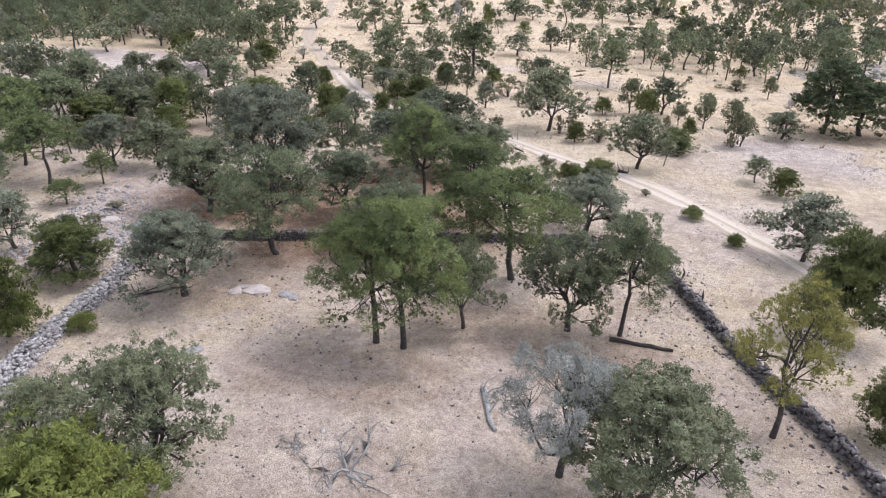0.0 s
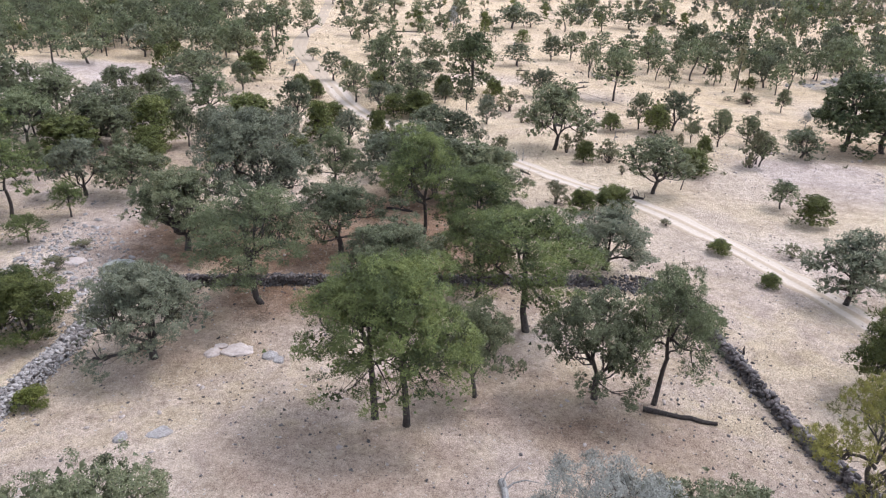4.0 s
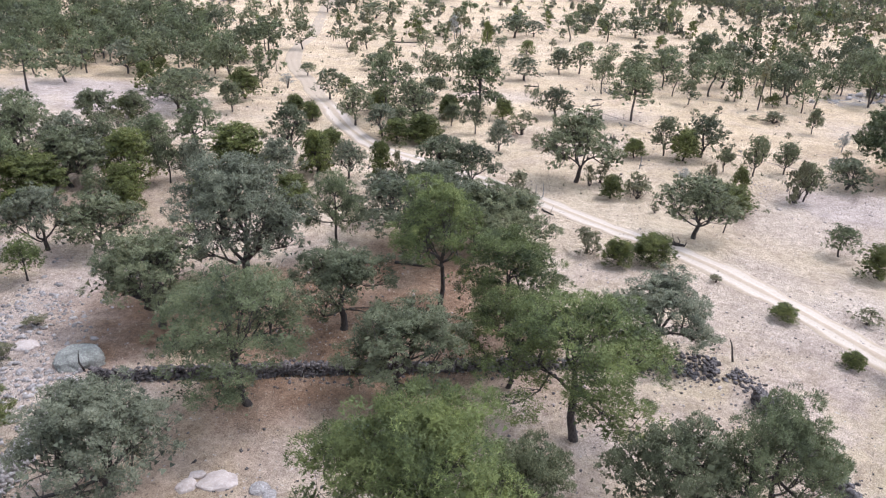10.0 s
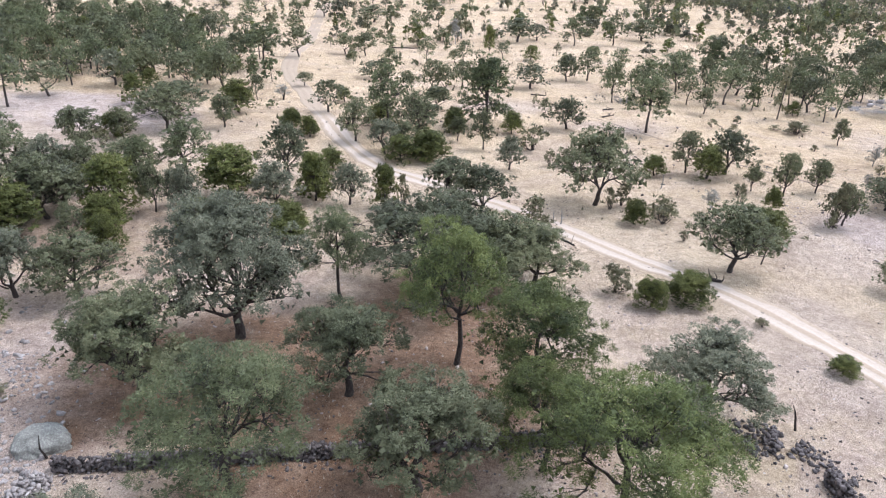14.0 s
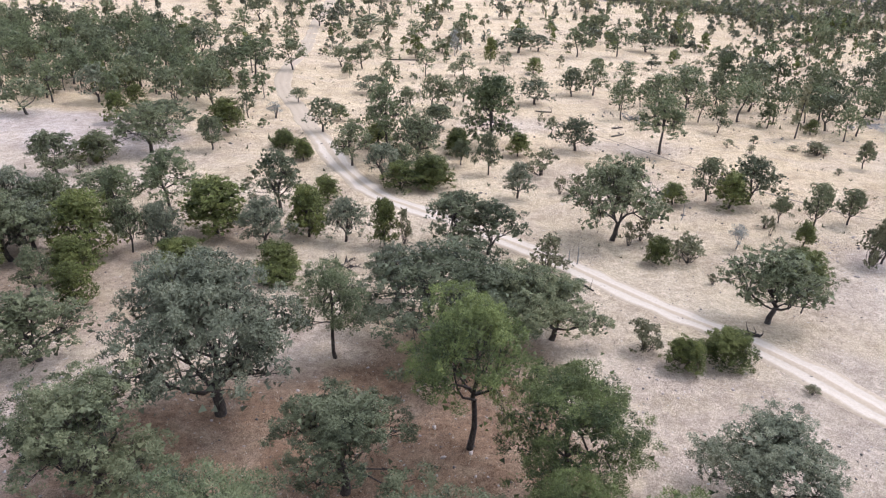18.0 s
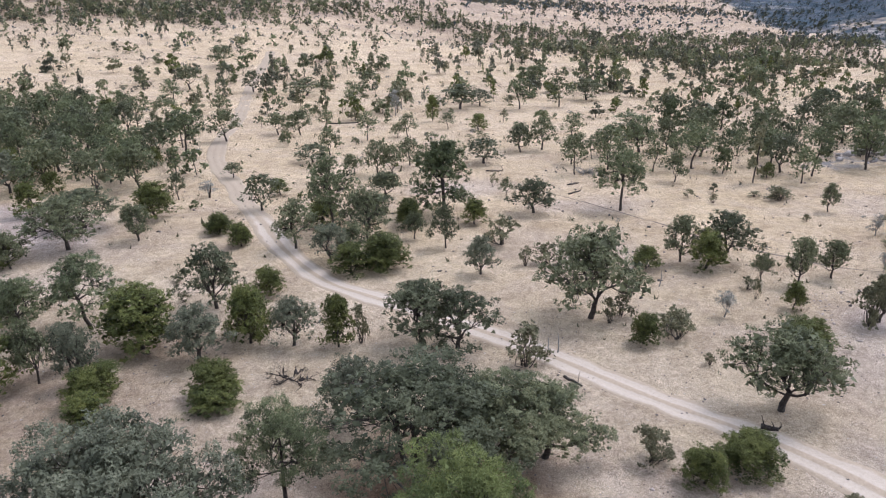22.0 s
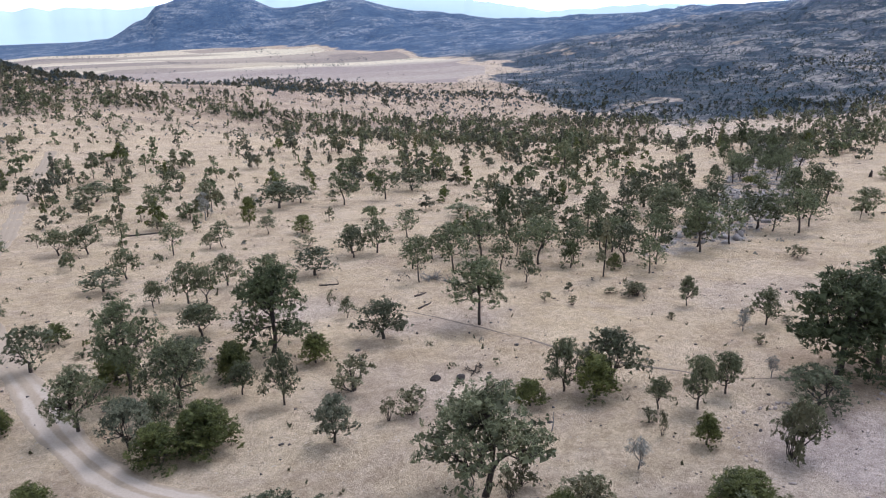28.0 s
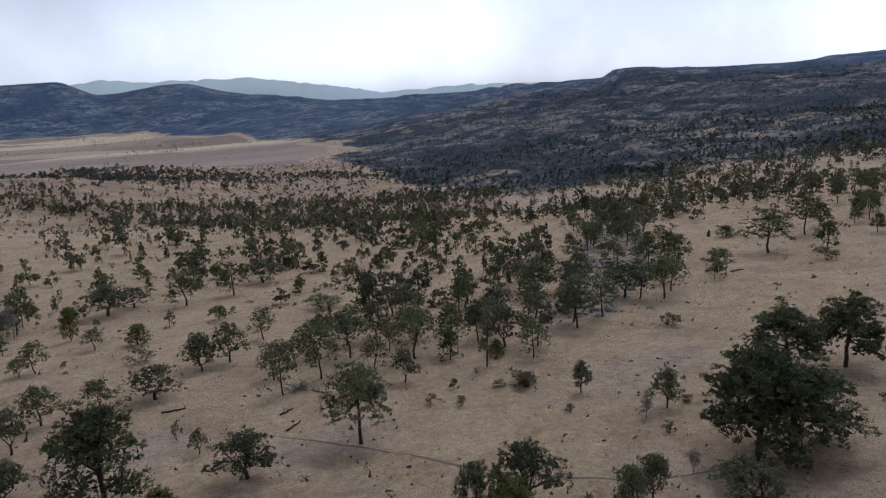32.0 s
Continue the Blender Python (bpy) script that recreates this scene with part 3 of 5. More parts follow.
def inner_shade_leaves(rng, centres, radii, per=5, share=0.2):
    """Broad sprays that fill a crown behind the small leaves, toned dark to paint its inner shade: share is their size
    beside the pad's.
    """
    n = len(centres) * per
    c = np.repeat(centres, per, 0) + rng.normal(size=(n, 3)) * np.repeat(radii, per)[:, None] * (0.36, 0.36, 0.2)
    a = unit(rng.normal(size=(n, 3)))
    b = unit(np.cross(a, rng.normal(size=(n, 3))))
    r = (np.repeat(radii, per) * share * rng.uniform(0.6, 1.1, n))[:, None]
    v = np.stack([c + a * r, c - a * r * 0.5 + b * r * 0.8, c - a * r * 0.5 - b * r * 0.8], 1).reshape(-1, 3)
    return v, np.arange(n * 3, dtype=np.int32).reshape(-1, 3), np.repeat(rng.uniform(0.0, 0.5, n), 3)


def stacked(a, b):
    """Two leaf meshes as one."""
    return np.concatenate([a[0], b[0]]), np.concatenate([a[1], b[1] + len(a[0])]), np.concatenate([a[2], b[2]])


def crown_mesh(name, v, f, tone, mat):
    me = mesh_from(name, v, f, mat)
    layer = me.attributes.new("tone", "FLOAT", "POINT")
    layer.data.foreach_set("value", tone.astype(np.float32))
    return me


# nominal height and width, crown base share, pads, pad radius share, clumps, clump radius, blades near, blade width, stretch, trunk radius, fork share, tuft radius, radiate
KIND = {
    "pine": (9.0, 7.4, 0.24, 30, 0.165, 230, 0.46, 42000, 0.037, 3.6, 0.16, 0.36, 0.19, 0.8),
    "brightpine": (9.0, 7.4, 0.33, 30, 0.17, 240, 0.46, 44000, 0.037, 3.6, 0.16, 0.36, 0.19, 0.8),
    "densepine": (9.0, 7.4, 0.12, 44, 0.16, 280, 0.48, 40000, 0.05, 3.4, 0.2, 0.3, 0.2, 0.75),
    "yellowpine": (9.0, 7.4, 0.36, 26, 0.14, 160, 0.42, 21000, 0.04, 4.4, 0.17, 0.36, 0.17, 0.85),
    "oak": (7.0, 7.6, 0.24, 38, 0.14, 260, 0.4, 38000, 0.06, 1.8, 0.2, 0.22, 0.16, 0.4),
    "darkoak": (7.0, 7.6, 0.24, 32, 0.145, 220, 0.4, 32000, 0.062, 1.8, 0.22, 0.22, 0.16, 0.35),
    "greyoak": (7.0, 7.6, 0.22, 48, 0.14, 300, 0.4, 44000, 0.058, 1.8, 0.22, 0.2, 0.16, 0.35),
    "juniper": (5.0, 4.6, 0.02, 60, 0.17, 260, 0.36, 38000, 0.04, 3.2, 0.14, 0.2, 0.14, 0.8),
    "limebush": (3.4, 5.0, 0.03, 40, 0.16, 220, 0.36, 26000, 0.045, 2.6, 0.12, 0.12, 0.13, 0.8),
    "shrub": (2.6, 3.0, 0.1, 10, 0.18, 50, 0.26, 3600, 0.065, 2.0, 0.05, 0.1, 0.12, 0.6),
    "silvertree": (6.0, 6.4, 0.3, 20, 0.15, 150, 0.4, 26000, 0.04, 2.6, 0.17, 0.26, 0.16, 0.5),
    "baretree": (5.0, 4.6, 0.24, 12, 0.18, 70, 0.5, 5200, 0.032, 9.0, 0.16, 0.22, 0.2, 0.7),
}


def crown_pads(kind, rng):
    """The foliage masses at the limbs' ends, spread over a dome: centres and half widths."""
    h, w, low, n, share, *_ = KIND[kind]
    lobes = rng.uniform(-0.2, 0.2, 4)
    centres, radii = [], []
    for i in range(n):
        pr = w * share * rng.uniform(0.78, 1.25)
        ang = i * 2.39996 + rng.normal() * 0.35
        lump = 1 + lobes[0] * math.cos(ang) + lobes[1] * math.sin(2 * ang) + lobes[2] * math.cos(3 * ang + 1)
        f = math.sqrt((i + 0.5) / n) * rng.uniform(0.88, 1.08)
        if kind == "juniper":
            z = rng.random() ** 0.9
            f = (1 - 0.72 * z**1.9) * rng.uniform(0.55, 1.0)
            up = low + 0.12 + (0.8 - low) * z
        elif "pine" in kind:
            up = low + (1 - low) * (0.87 - 0.72 * f**2.2 + rng.normal() * 0.05)
            if f > 0.5 and rng.random() < 0.3:
                up -= 0.1 * (1 - low)
        else:
            up = low + (1 - low) * (0.86 - 0.7 * f**2.2 + rng.normal() * 0.05)
            if rng.random() < 0.22:
                f, up = f * 0.6, up - 0.1 * (1 - low)
        reach = (w / 2 - pr * 0.8) * f * lump
        centres.append((math.cos(ang) * reach, math.sin(ang) * reach, h * up))
        radii.append(pr)
    return np.array(centres), np.array(radii)


def crown_clumps(kind, rng, centres, radii):
    """Clumps over the upper side of the pads: places, radii and outward directions."""
    n, cr = KIND[kind][5:7]
    which = rng.choice(len(centres), n, p=radii**2 / (radii**2).sum())
    d = rng.normal(size=(n, 3)) + (0, 0, 0.45)
    d = unit(d)
    d[:, 2] = np.where(d[:, 2] < -0.35, -d[:, 2], d[:, 2])
    t = rng.uniform(0.35, 1.0, n) ** 0.5
    flat = 0.85 if kind in ("juniper", "densepine") else 0.6
    pts = centres[which] + d * (radii[which] * t)[:, None] * (1, 1, flat)
    middle = np.array((0, 0, centres[:, 2].min()))
    outs = unit(d + 0.5 * unit(pts - middle))
    return pts, cr * rng.uniform(0.7, 1.2, n), outs, which


def tree_meshes(kind, variant, near):
    """Trunk, limbs and crown of one tree, as shared meshes."""
    h, w, low, _, _, n, cr, count, size, stretch, tr, fork, tuft, radiate = KIND[kind]
    rng = np.random.default_rng(sum(map(ord, kind)) * 10 + variant)
    pads, pad_r = crown_pads(kind, rng)
    pts, radii, outs, which = crown_clumps(kind, rng, pads, pad_r)
    bark = MAT["grey_bark"] if kind == "baretree" else MAT["bark"]
    lean = rng.normal(size=2) * 0.03 * h
    top = np.array([lean[0], lean[1], h * fork])
    out = {"limbs": []}
    tag = f"{kind}_{variant}_{near}"
    if kind == "shrub":
        stems = [tube(bent((rng.normal() * 0.12, rng.normal() * 0.12, -0.1), p * (0.9, 0.9, 0.9), rng), (0.035, 0.03, 0.022, 0.014, 0.008), 4) for p in pts[: 14 if near else 6]]
        out["trunk"] = mesh_from("stems_" + tag, *grown(stems), bark)
    else:
        tp = bent((0, 0, -0.35), top, rng, 0.03, 4, 0.01)
        sides = (5, 6, 8)[near]
        pieces = [tube(tp, tr * np.array([1.35, 1.06, 0.95, 0.88, 0.8]), sides)]
        upright = "pine" in kind or kind == "juniper"
        if upright:
            lead = np.array([lean[0] * 1.8, lean[1] * 1.8, h * 0.76])
            pieces.append(tube(bent(top, lead, rng, 0.04, 4, 0.012), tr * np.array([0.8, 0.62, 0.45, 0.28, 0.1]), sides))
        out["trunk"] = mesh_from("trunk_" + tag, *grown(pieces), bark, True)
        k = 6 if upright else 5
        heads = pads[rng.choice(len(pads), k, replace=False)]
        for _ in range(4):
            near_head = np.argmin(((pads[:, None] - heads[None]) ** 2).sum(-1), 1)
            heads = np.array([pads[near_head == q].mean(0) if (near_head == q).any() else heads[q] for q in range(k)])
        for q in range(k):
            start = top if not upright else top + (lead - top) * rng.uniform(0.0, 0.6)
            start = start - (0, 0, rng.uniform(0, 0.12) * h * fork)
            goal = start + (heads[q] - start) * 0.8 - (0, 0, 0.03 * h)
            line = bent(start, goal, rng, 0.14, 4)
            thick = tr * rng.uniform(0.42, 0.62)
            pieces = [tube(line, thick * np.array([1, 0.85, 0.68, 0.5, 0.3]), (4, 4, 6)[near])]
            single = []
            for pad in np.flatnonzero(near_head == q)[: (2, 8, 14)[near]]:
                s, p = line[rng.integers(2, 5)], pads[pad] - (0, 0, 0.15 * pad_r[pad])
                way = bent(s, p, rng, 0.14, 3)
                one = tube(way, thick * np.array([0.5, 0.36, 0.24, 0.12]), (3, 3, 5)[near])
                twigs = []
                if near or kind == "baretree":
                    for c in pts[which == pad][: (3, 4, 6)[near]]:
                        twigs.append(tube(bent(way[rng.integers(1, 4)], c, rng, 0.14, 2), thick * np.array([0.2, 0.14, 0.06]), 3))
                if kind == "baretree":
                    for _ in range(30 if near else 14):
                        t0 = s + (p - s) * rng.uniform(0.4, 1)
                        twigs.append(tube(bent(t0, t0 + rng.normal(size=3) * 0.6 + (0, 0, 0.3), rng, 0.15, 2), thick * np.array([0.17, 0.11, 0.05]), 3))
                if near == 2 and kind not in ("shrub", "baretree") and len(single) < 4:
                    single.append(mesh_from(f"branch_{tag}_{q}_{len(single)}", *grown([one] + twigs), bark, True))
                    continue
                pieces += [one] + twigs
            out["limbs"].append((mesh_from(f"limb_{tag}_{q}", *grown(pieces), bark, True), single))
    rise = 0.35 if "pine" in kind else 0.15
    share, grow, per = {2: (1.1, 0.9, 10), 1: (0.27, 1.6, 8), 0: (0.085, 2.2, 6)}[near]
    if kind == "baretree":
        share, grow = max(share, 0.5), 1 + 0.3 * (grow - 1)
    made = leaves(pts, radii, outs, int(count * share), size * grow * (1.15 if near < 2 and "pine" in kind else 1.0), rng, stretch / grow**0.25, rise, 0.4, per, tuft * grow**0.3, radiate)
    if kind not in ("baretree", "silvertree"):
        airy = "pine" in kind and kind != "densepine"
        made = stacked(made, inner_shade_leaves(rng, pads, pad_r, (7, 13, 34)[near], ((0.3, 0.22, 0.12) if airy else (0.36, 0.27, 0.15))[near]))
    out["crown"] = crown_mesh("crown_" + tag, *made, MAT["twigs" if kind in ("baretree", "silvertree") else kind])
    lo, hi = np.percentile(made[0], (1.2, 98.8), 0)
    out["size"] = (hi[2], (hi[0] - lo[0] + hi[1] - lo[1]) / 2)
    return out


SAY = {
    "brightpine": ("pine_tree", "fresh green feathery pine with a dark bare trunk", "tree"),
    "densepine": ("pine_tree", "broad dense dark pine leafy almost to the ground", "tree"),
    "pine": ("pine_tree", "green long-needled pine with a dark bare trunk", "tree"),
    "yellowpine": ("pine_tree", "yellowing pine with a dark trunk and open crown", "tree"),
    "oak": ("oak_tree", "grey-green evergreen oak with a spreading crown", "tree"),
    "darkoak": ("oak_tree", "dark green oak with a lumpy open crown", "tree"),
    "greyoak": ("oak_tree", "silvery blue-grey oak with a dense round crown", "tree"),
    "juniper": ("juniper", "dense dark green juniper leafy down to the ground", "tree"),
    "limebush": ("juniper", "bright yellow-green juniper bush leafy to the ground", "tree"),
    "shrub": ("shrub", "small dry many-stemmed shrub on straw grass", "shrub"),
    "silvertree": ("oak_tree", "half-bare tree with sparse silvery grey foliage", "tree"),
    "baretree": ("bare_tree", "leafless grey dead tree with fine twigs", "tree"),
}
BUILT = {}
planted = []


def plant(kind, x, y, h, w, turn=None):
    """One tree: an empty at its foot with trunk, limbs and crown."""
    near = 2 if y < 84 and -34 < x < 34 else 1 if y < 152 and -56 < x < 108 else 0
    variants = (3, 4, 4)[near]
    v = int(abs(x * 7.3 + y * 3.1)) % variants
    key = (kind, v, near)
    if key not in BUILT:
        BUILT[key] = tree_meshes(*key)
    got = BUILT[key]
    name, label, category = SAY[kind]
    size = "tall " if h > 9 else "small " if h < 4 and kind != "shrub" else ""
    ob = new(name)
    ob.empty_display_size = 0.3
    nominal_h, nominal_w = got.get("size", KIND[kind][:2])
    turn = (x * 37.7 + y * 91.3) % 360 if turn is None else turn
    s = w / nominal_w
    ob.matrix_world = pose(x, y, ground_z(x, y), 0, 0, turn) @ Matrix.Diagonal((s, s, h / nominal_h, 1))
    tagged(ob, size + label, category, SAY[kind][0].replace("_", " ") + "s on the slope")
    part_of("woody_stem" if kind == "shrub" else "trunk", got["trunk"], ob)
    for me, single in got["limbs"] if near or kind == "baretree" else got["limbs"][:3]:
        limb = part_of("limb", me, ob)
        for one in single:
            part_of("branch", one, limb)
    if "crown" in got:
        part_of("crown", got["crown"], ob)
    planted.append((x, y, w))
    return ob


plant("brightpine", -4.8, 40.4, 11.1, 8.2)
plant("brightpine", -2.8, 39.7, 11.2, 7.7)
plant("oak", 1.6, 43.1, 7.1, 4.7)
plant("darkoak", 9.6, 43.4, 8.0, 6.1)
plant("pine", 13.5, 42.9, 9.8, 6.0)
plant("yellowpine", 20.0, 31.0, 10.6, 6.4)
plant("silvertree", 6.5, 26.9, 8.4, 6.2)
plant("oak", 10.4, 25.0, 8.1, 8.9)
plant("oak", -14.6, 25.5, 8.1, 7.7)
plant("limebush", -16.6, 20.3, 7.0, 7.7)
plant("oak", -21.3, 27.2, 4.5, 5.1)
plant("greyoak", -20.3, 45.8, 7.0, 7.4)
plant("juniper", -30.3, 48.7, 4.9, 5.9)
plant("limebush", -30.1, 38.8, 6.2, 5.0)
plant("limebush", -25.5, 40.2, 1.3, 1.9)
plant("juniper", 30.7, 44.2, 8.9, 6.0)
plant("shrub", 33.8, 47.0, 3.4, 2.5)
plant("juniper", 26.9, 30.9, 4.9, 3.7)
plant("greyoak", 34.9, 58.7, 6.7, 7.0)
plant("pine", -15.0, 54.3, 9.9, 9.3)
plant("oak", -24.1, 64.1, 7.7, 8.7)
plant("greyoak", -19.4, 72.4, 11.6, 10.8)
plant("pine", -12.4, 80.2, 8.6, 5.6)
plant("darkoak", -10.1, 64.8, 7.4, 8.0)
plant("darkoak", -5.1, 55.7, 7.2, 8.4)
plant("brightpine", -2.4, 69.1, 11.3, 7.5)
plant("brightpine", 3.0, 64.1, 9.8, 8.1)
plant("brightpine", 2.3, 57.8, 7.7, 6.2)
plant("brightpine", 6.1, 51.9, 10.3, 10.4)
plant("greyoak", 14.8, 64.3, 6.1, 7.8)
plant("greyoak", -8.0, 90.2, 5.7, 5.6)
plant("darkoak", -3.6, 82.7, 8.5, 14.1)
plant("oak", 5.5, 83.9, 6.0, 7.5)
plant("pine", -11.4, 141.8, 11.5, 7.7)
plant("juniper", -12.9, 145.5, 3.9, 4.9)
plant("darkoak", -23.0, 154.1, 6.0, 5.9)
plant("juniper", -21.2, 164.6, 3.0, 3.2)
plant("shrub", -17.8, 157.4, 0.8, 1.6)
plant("oak", -16.1, 134.4, 7.1, 6.0)
plant("greyoak", -11.1, 128.0, 5.4, 4.9)
plant("oak", -8.3, 130.6, 4.7, 4.0)
plant("oak", -6.3, 136.1, 8.0, 6.8)
plant("juniper", -4.3, 127.2, 3.8, 5.4)
plant("juniper", -8.5, 123.9, 3.9, 4.8)
plant("juniper", 0.0, 142.8, 4.1, 3.7)
plant("oak", 0.3, 136.4, 4.1, 3.2)
plant("oak", 4.2, 131.9, 6.5, 3.7)
plant("juniper", 9.9, 142.3, 3.9, 3.5)
plant("shrub", 12.1, 132.2, 4.2, 4.7)
plant("greyoak", 7.2, 121.2, 4.9, 3.9)
plant("darkoak", 20.2, 146.8, 5.6, 6.9)
plant("oak", 18.0, 158.0, 3.3, 2.2)
plant("shrub", 17.1, 165.1, 2.8, 1.6)
plant("shrub", 16.1, 123.8, 2.7, 3.2)
plant("shrub", 13.3, 123.1, 2.7, 1.7)
plant("oak", -2.7, 161.8, 4.3, 4.9)
plant("oak", -3.6, 176.2, 7.0, 5.5)
plant("oak", -1.0, 175.1, 6.6, 4.6)
plant("oak", -8.9, 176.4, 4.6, 2.7)
plant("darkoak", -16.8, 189.5, 4.0, 7.3)
plant("oak", -13.4, 197.2, 6.0, 5.2)
plant("oak", 3.3, 184.9, 5.8, 5.5)
plant("oak", 11.2, 187.4, 4.6, 4.7)
plant("darkoak", 18.8, 184.4, 5.1, 8.3)
plant("juniper", 35.2, 118.8, 5.0, 4.2)
plant("oak", 33.1, 121.7, 6.1, 4.1)
plant("oak", 39.5, 113.8, 3.6, 2.5)
plant("shrub", 36.7, 111.7, 1.6, 1.6)
plant("shrub", 36.1, 109.0, 2.6, 0.8)
plant("baretree", 30.5, 105.2, 3.1, 2.0)
plant("oak", 43.2, 112.1, 6.0, 3.5)
plant("oak", 48.5, 113.8, 4.8, 3.5)
plant("juniper", 38.6, 105.8, 3.2, 2.2)
plant("shrub", 24.2, 103.5, 1.6, 3.4)
plant("shrub", 35.1, 98.0, 2.0, 5.1)
plant("oak", 45.3, 101.5, 5.2, 3.8)
plant("darkoak", 54.3, 107.4, 4.4, 6.4)
plant("oak", 69.3, 128.3, 5.4, 4.0)
plant("baretree", 64.9, 128.0, 3.3, 1.9)
plant("oak", 66.0, 140.2, 4.7, 2.9)
plant("shrub", 59.9, 136.3, 1.2, 1.3)
plant("shrub", 62.9, 123.1, 1.5, 1.7)
plant("shrub", 72.6, 127.7, 0.9, 1.6)
plant("baretree", 56.1, 114.9, 2.7, 1.3)
plant("shrub", 48.4, 152.0, 1.7, 1.9)
plant("shrub", 62.9, 149.1, 1.7, 3.8)
plant("shrub", 59.8, 150.9, 1.0, 2.3)
plant("pine", 34.7, 147.2, 10.4, 8.2)
plant("oak", 50.8, 162.8, 5.6, 4.4)
plant("oak", -54.4, 123.5, 6.2, 6.5)
plant("juniper", -52.8, 131.7, 3.7, 5.1)
plant("shrub", -52.7, 126.1, 2.9, 2.6)
plant("juniper", -39.2, 98.4, 6.9, 6.4)
plant("pine", -35.0, 110.9, 8.3, 7.3)
plant("oak", -35.5, 99.6, 6.1, 3.3)
plant("oak", -42.7, 112.0, 5.4, 7.7)
plant("greyoak", -31.4, 98.7, 6.1, 3.0)
plant("juniper", -28.3, 105.5, 6.3, 6.7)
plant("greyoak", -22.5, 102.3, 5.5, 5.2)
plant("darkoak", -23.2, 114.8, 7.5, 6.4)
plant("juniper", -18.3, 108.4, 4.5, 4.0)
plant("juniper", -17.8, 118.1, 3.4, 3.5)
plant("greyoak", -14.1, 104.6, 5.2, 4.5)
plant("juniper", -9.7, 103.6, 5.5, 3.2)
plant("shrub", -7.5, 104.1, 4.1, 1.8)
plant("juniper", -29.0, 97.0, 2.8, 2.1)
plant("juniper", -29.0, 92.3, 2.7, 3.5)
plant("juniper", -19.4, 94.0, 2.2, 4.3)
plant("juniper", -35.8, 87.6, 4.2, 3.6)
plant("greyoak", -45.3, 99.4, 5.1, 6.0)
plant("juniper", -50.0, 109.7, 3.6, 3.7)
plant("oak", -40.2, 89.7, 4.6, 3.3)
plant("shrub", -29.2, 123.4, 0.9, 1.6)
plant("shrub", -27.0, 116.8, 1.1, 1.5)
plant("juniper", -27.8, 143.6, 2.0, 4.0)
plant("juniper", -23.6, 137.6, 2.4, 2.5)
plant("greyoak", -39.7, 78.1, 6.5, 5.9)
plant("oak", -34.6, 78.7, 5.8, 7.5)
plant("oak", -46.0, 96.5, 7.1, 8.4)
plant("juniper", -47.8, 91.6, 5.4, 7.8)
plant("pine", -40.3, 109.1, 6.7, 4.5)
plant("juniper", -38.2, 92.9, 4.4, 4.0)
plant("brightpine", -38.1, 71.4, 3.9, 3.5)
plant("oak", -48.1, 147.6, 5.6, 9.7)
plant("oak", -75.1, 157.1, 6.4, 8.1)
plant("pine", -76.8, 146.1, 10.1, 8.0)
plant("juniper", -38.8, 151.2, 6.0, 5.7)
plant("juniper", -58.0, 153.9, 5.6, 4.8)
plant("oak", -38.6, 140.6, 5.4, 4.4)
plant("pine", -43.8, 196.3, 10.8, 10.3)
plant("oak", -38.5, 214.4, 7.7, 7.3)
plant("oak", -46.4, 254.5, 6.1, 6.0)
plant("oak", -31.1, 177.3, 3.1, 3.7)
plant("baretree", -33.2, 164.0, 3.0, 2.8)
plant("oak", -38.0, 162.8, 4.9, 3.0)
plant("juniper", -23.7, 136.0, 3.4, 2.8)
plant("juniper", -18.3, 105.7, 6.1, 4.2)
plant("darkoak", -1.8, 102.9, 6.7, 7.1)
plant("darkoak", 1.6, 101.6, 6.3, 7.1)
plant("juniper", -4.3, 124.9, 4.7, 5.5)
plant("densepine", 5.5, 147.9, 12.5, 9.2)
plant("juniper", -0.1, 141.3, 4.3, 3.5)
plant("oak", 16.5, 107.1, 10.1, 9.8)
plant("shrub", 20.1, 107.5, 2.9, 2.7)
plant("shrub", 18.1, 105.7, 2.9, 1.6)
plant("juniper", 28.0, 120.3, 3.0, 3.3)
plant("darkoak", 38.7, 121.2, 6.7, 6.8)
plant("shrub", 43.7, 100.7, 5.7, 3.4)
plant("juniper", 19.8, 100.5, 3.1, 2.9)
plant("shrub", 23.4, 101.1, 3.4, 3.6)
plant("shrub", 24.0, 95.5, 1.2, 1.1)
plant("oak", 25.8, 87.1, 7.2, 7.9)
plant("juniper", 33.3, 96.0, 3.6, 4.6)
plant("shrub", 7.3, 97.5, 3.8, 4.0)
plant("shrub", 62.2, 147.6, 2.4, 3.4)
plant("shrub", 51.1, 148.4, 1.5, 1.3)
plant("pine", -8.1, 178.7, 3.6, 3.5)
plant("pine", -4.9, 213.2, 7.1, 5.4)
plant("oak", -27.4, 224.6, 5.9, 6.0)
plant("oak", -21.7, 223.1, 6.3, 6.0)
plant("pine", -20.9, 241.7, 5.2, 4.4)
plant("pine", -15.4, 231.9, 5.3, 4.2)
plant("pine", 5.1, 216.4, 6.1, 5.3)
plant("oak", 2.5, 215.8, 3.7, 3.3)
plant("darkoak", 24.5, 259.3, 7.6, 12.7)
plant("darkoak", 31.7, 265.8, 5.2, 8.8)
plant("juniper", 24.3, 224.1, 4.2, 5.1)
plant("pine", 16.5, 226.7, 4.5, 4.3)
plant("darkoak", 28.8, 194.4, 6.1, 5.1)
plant("oak", 34.1, 195.6, 7.3, 6.2)
plant("pine", 44.7, 207.0, 6.6, 5.6)
plant("pine", 34.4, 171.4, 8.6, 4.9)
plant("pine", 47.1, 187.2, 7.1, 7.9)
plant("oak", 55.0, 190.3, 6.1, 7.5)
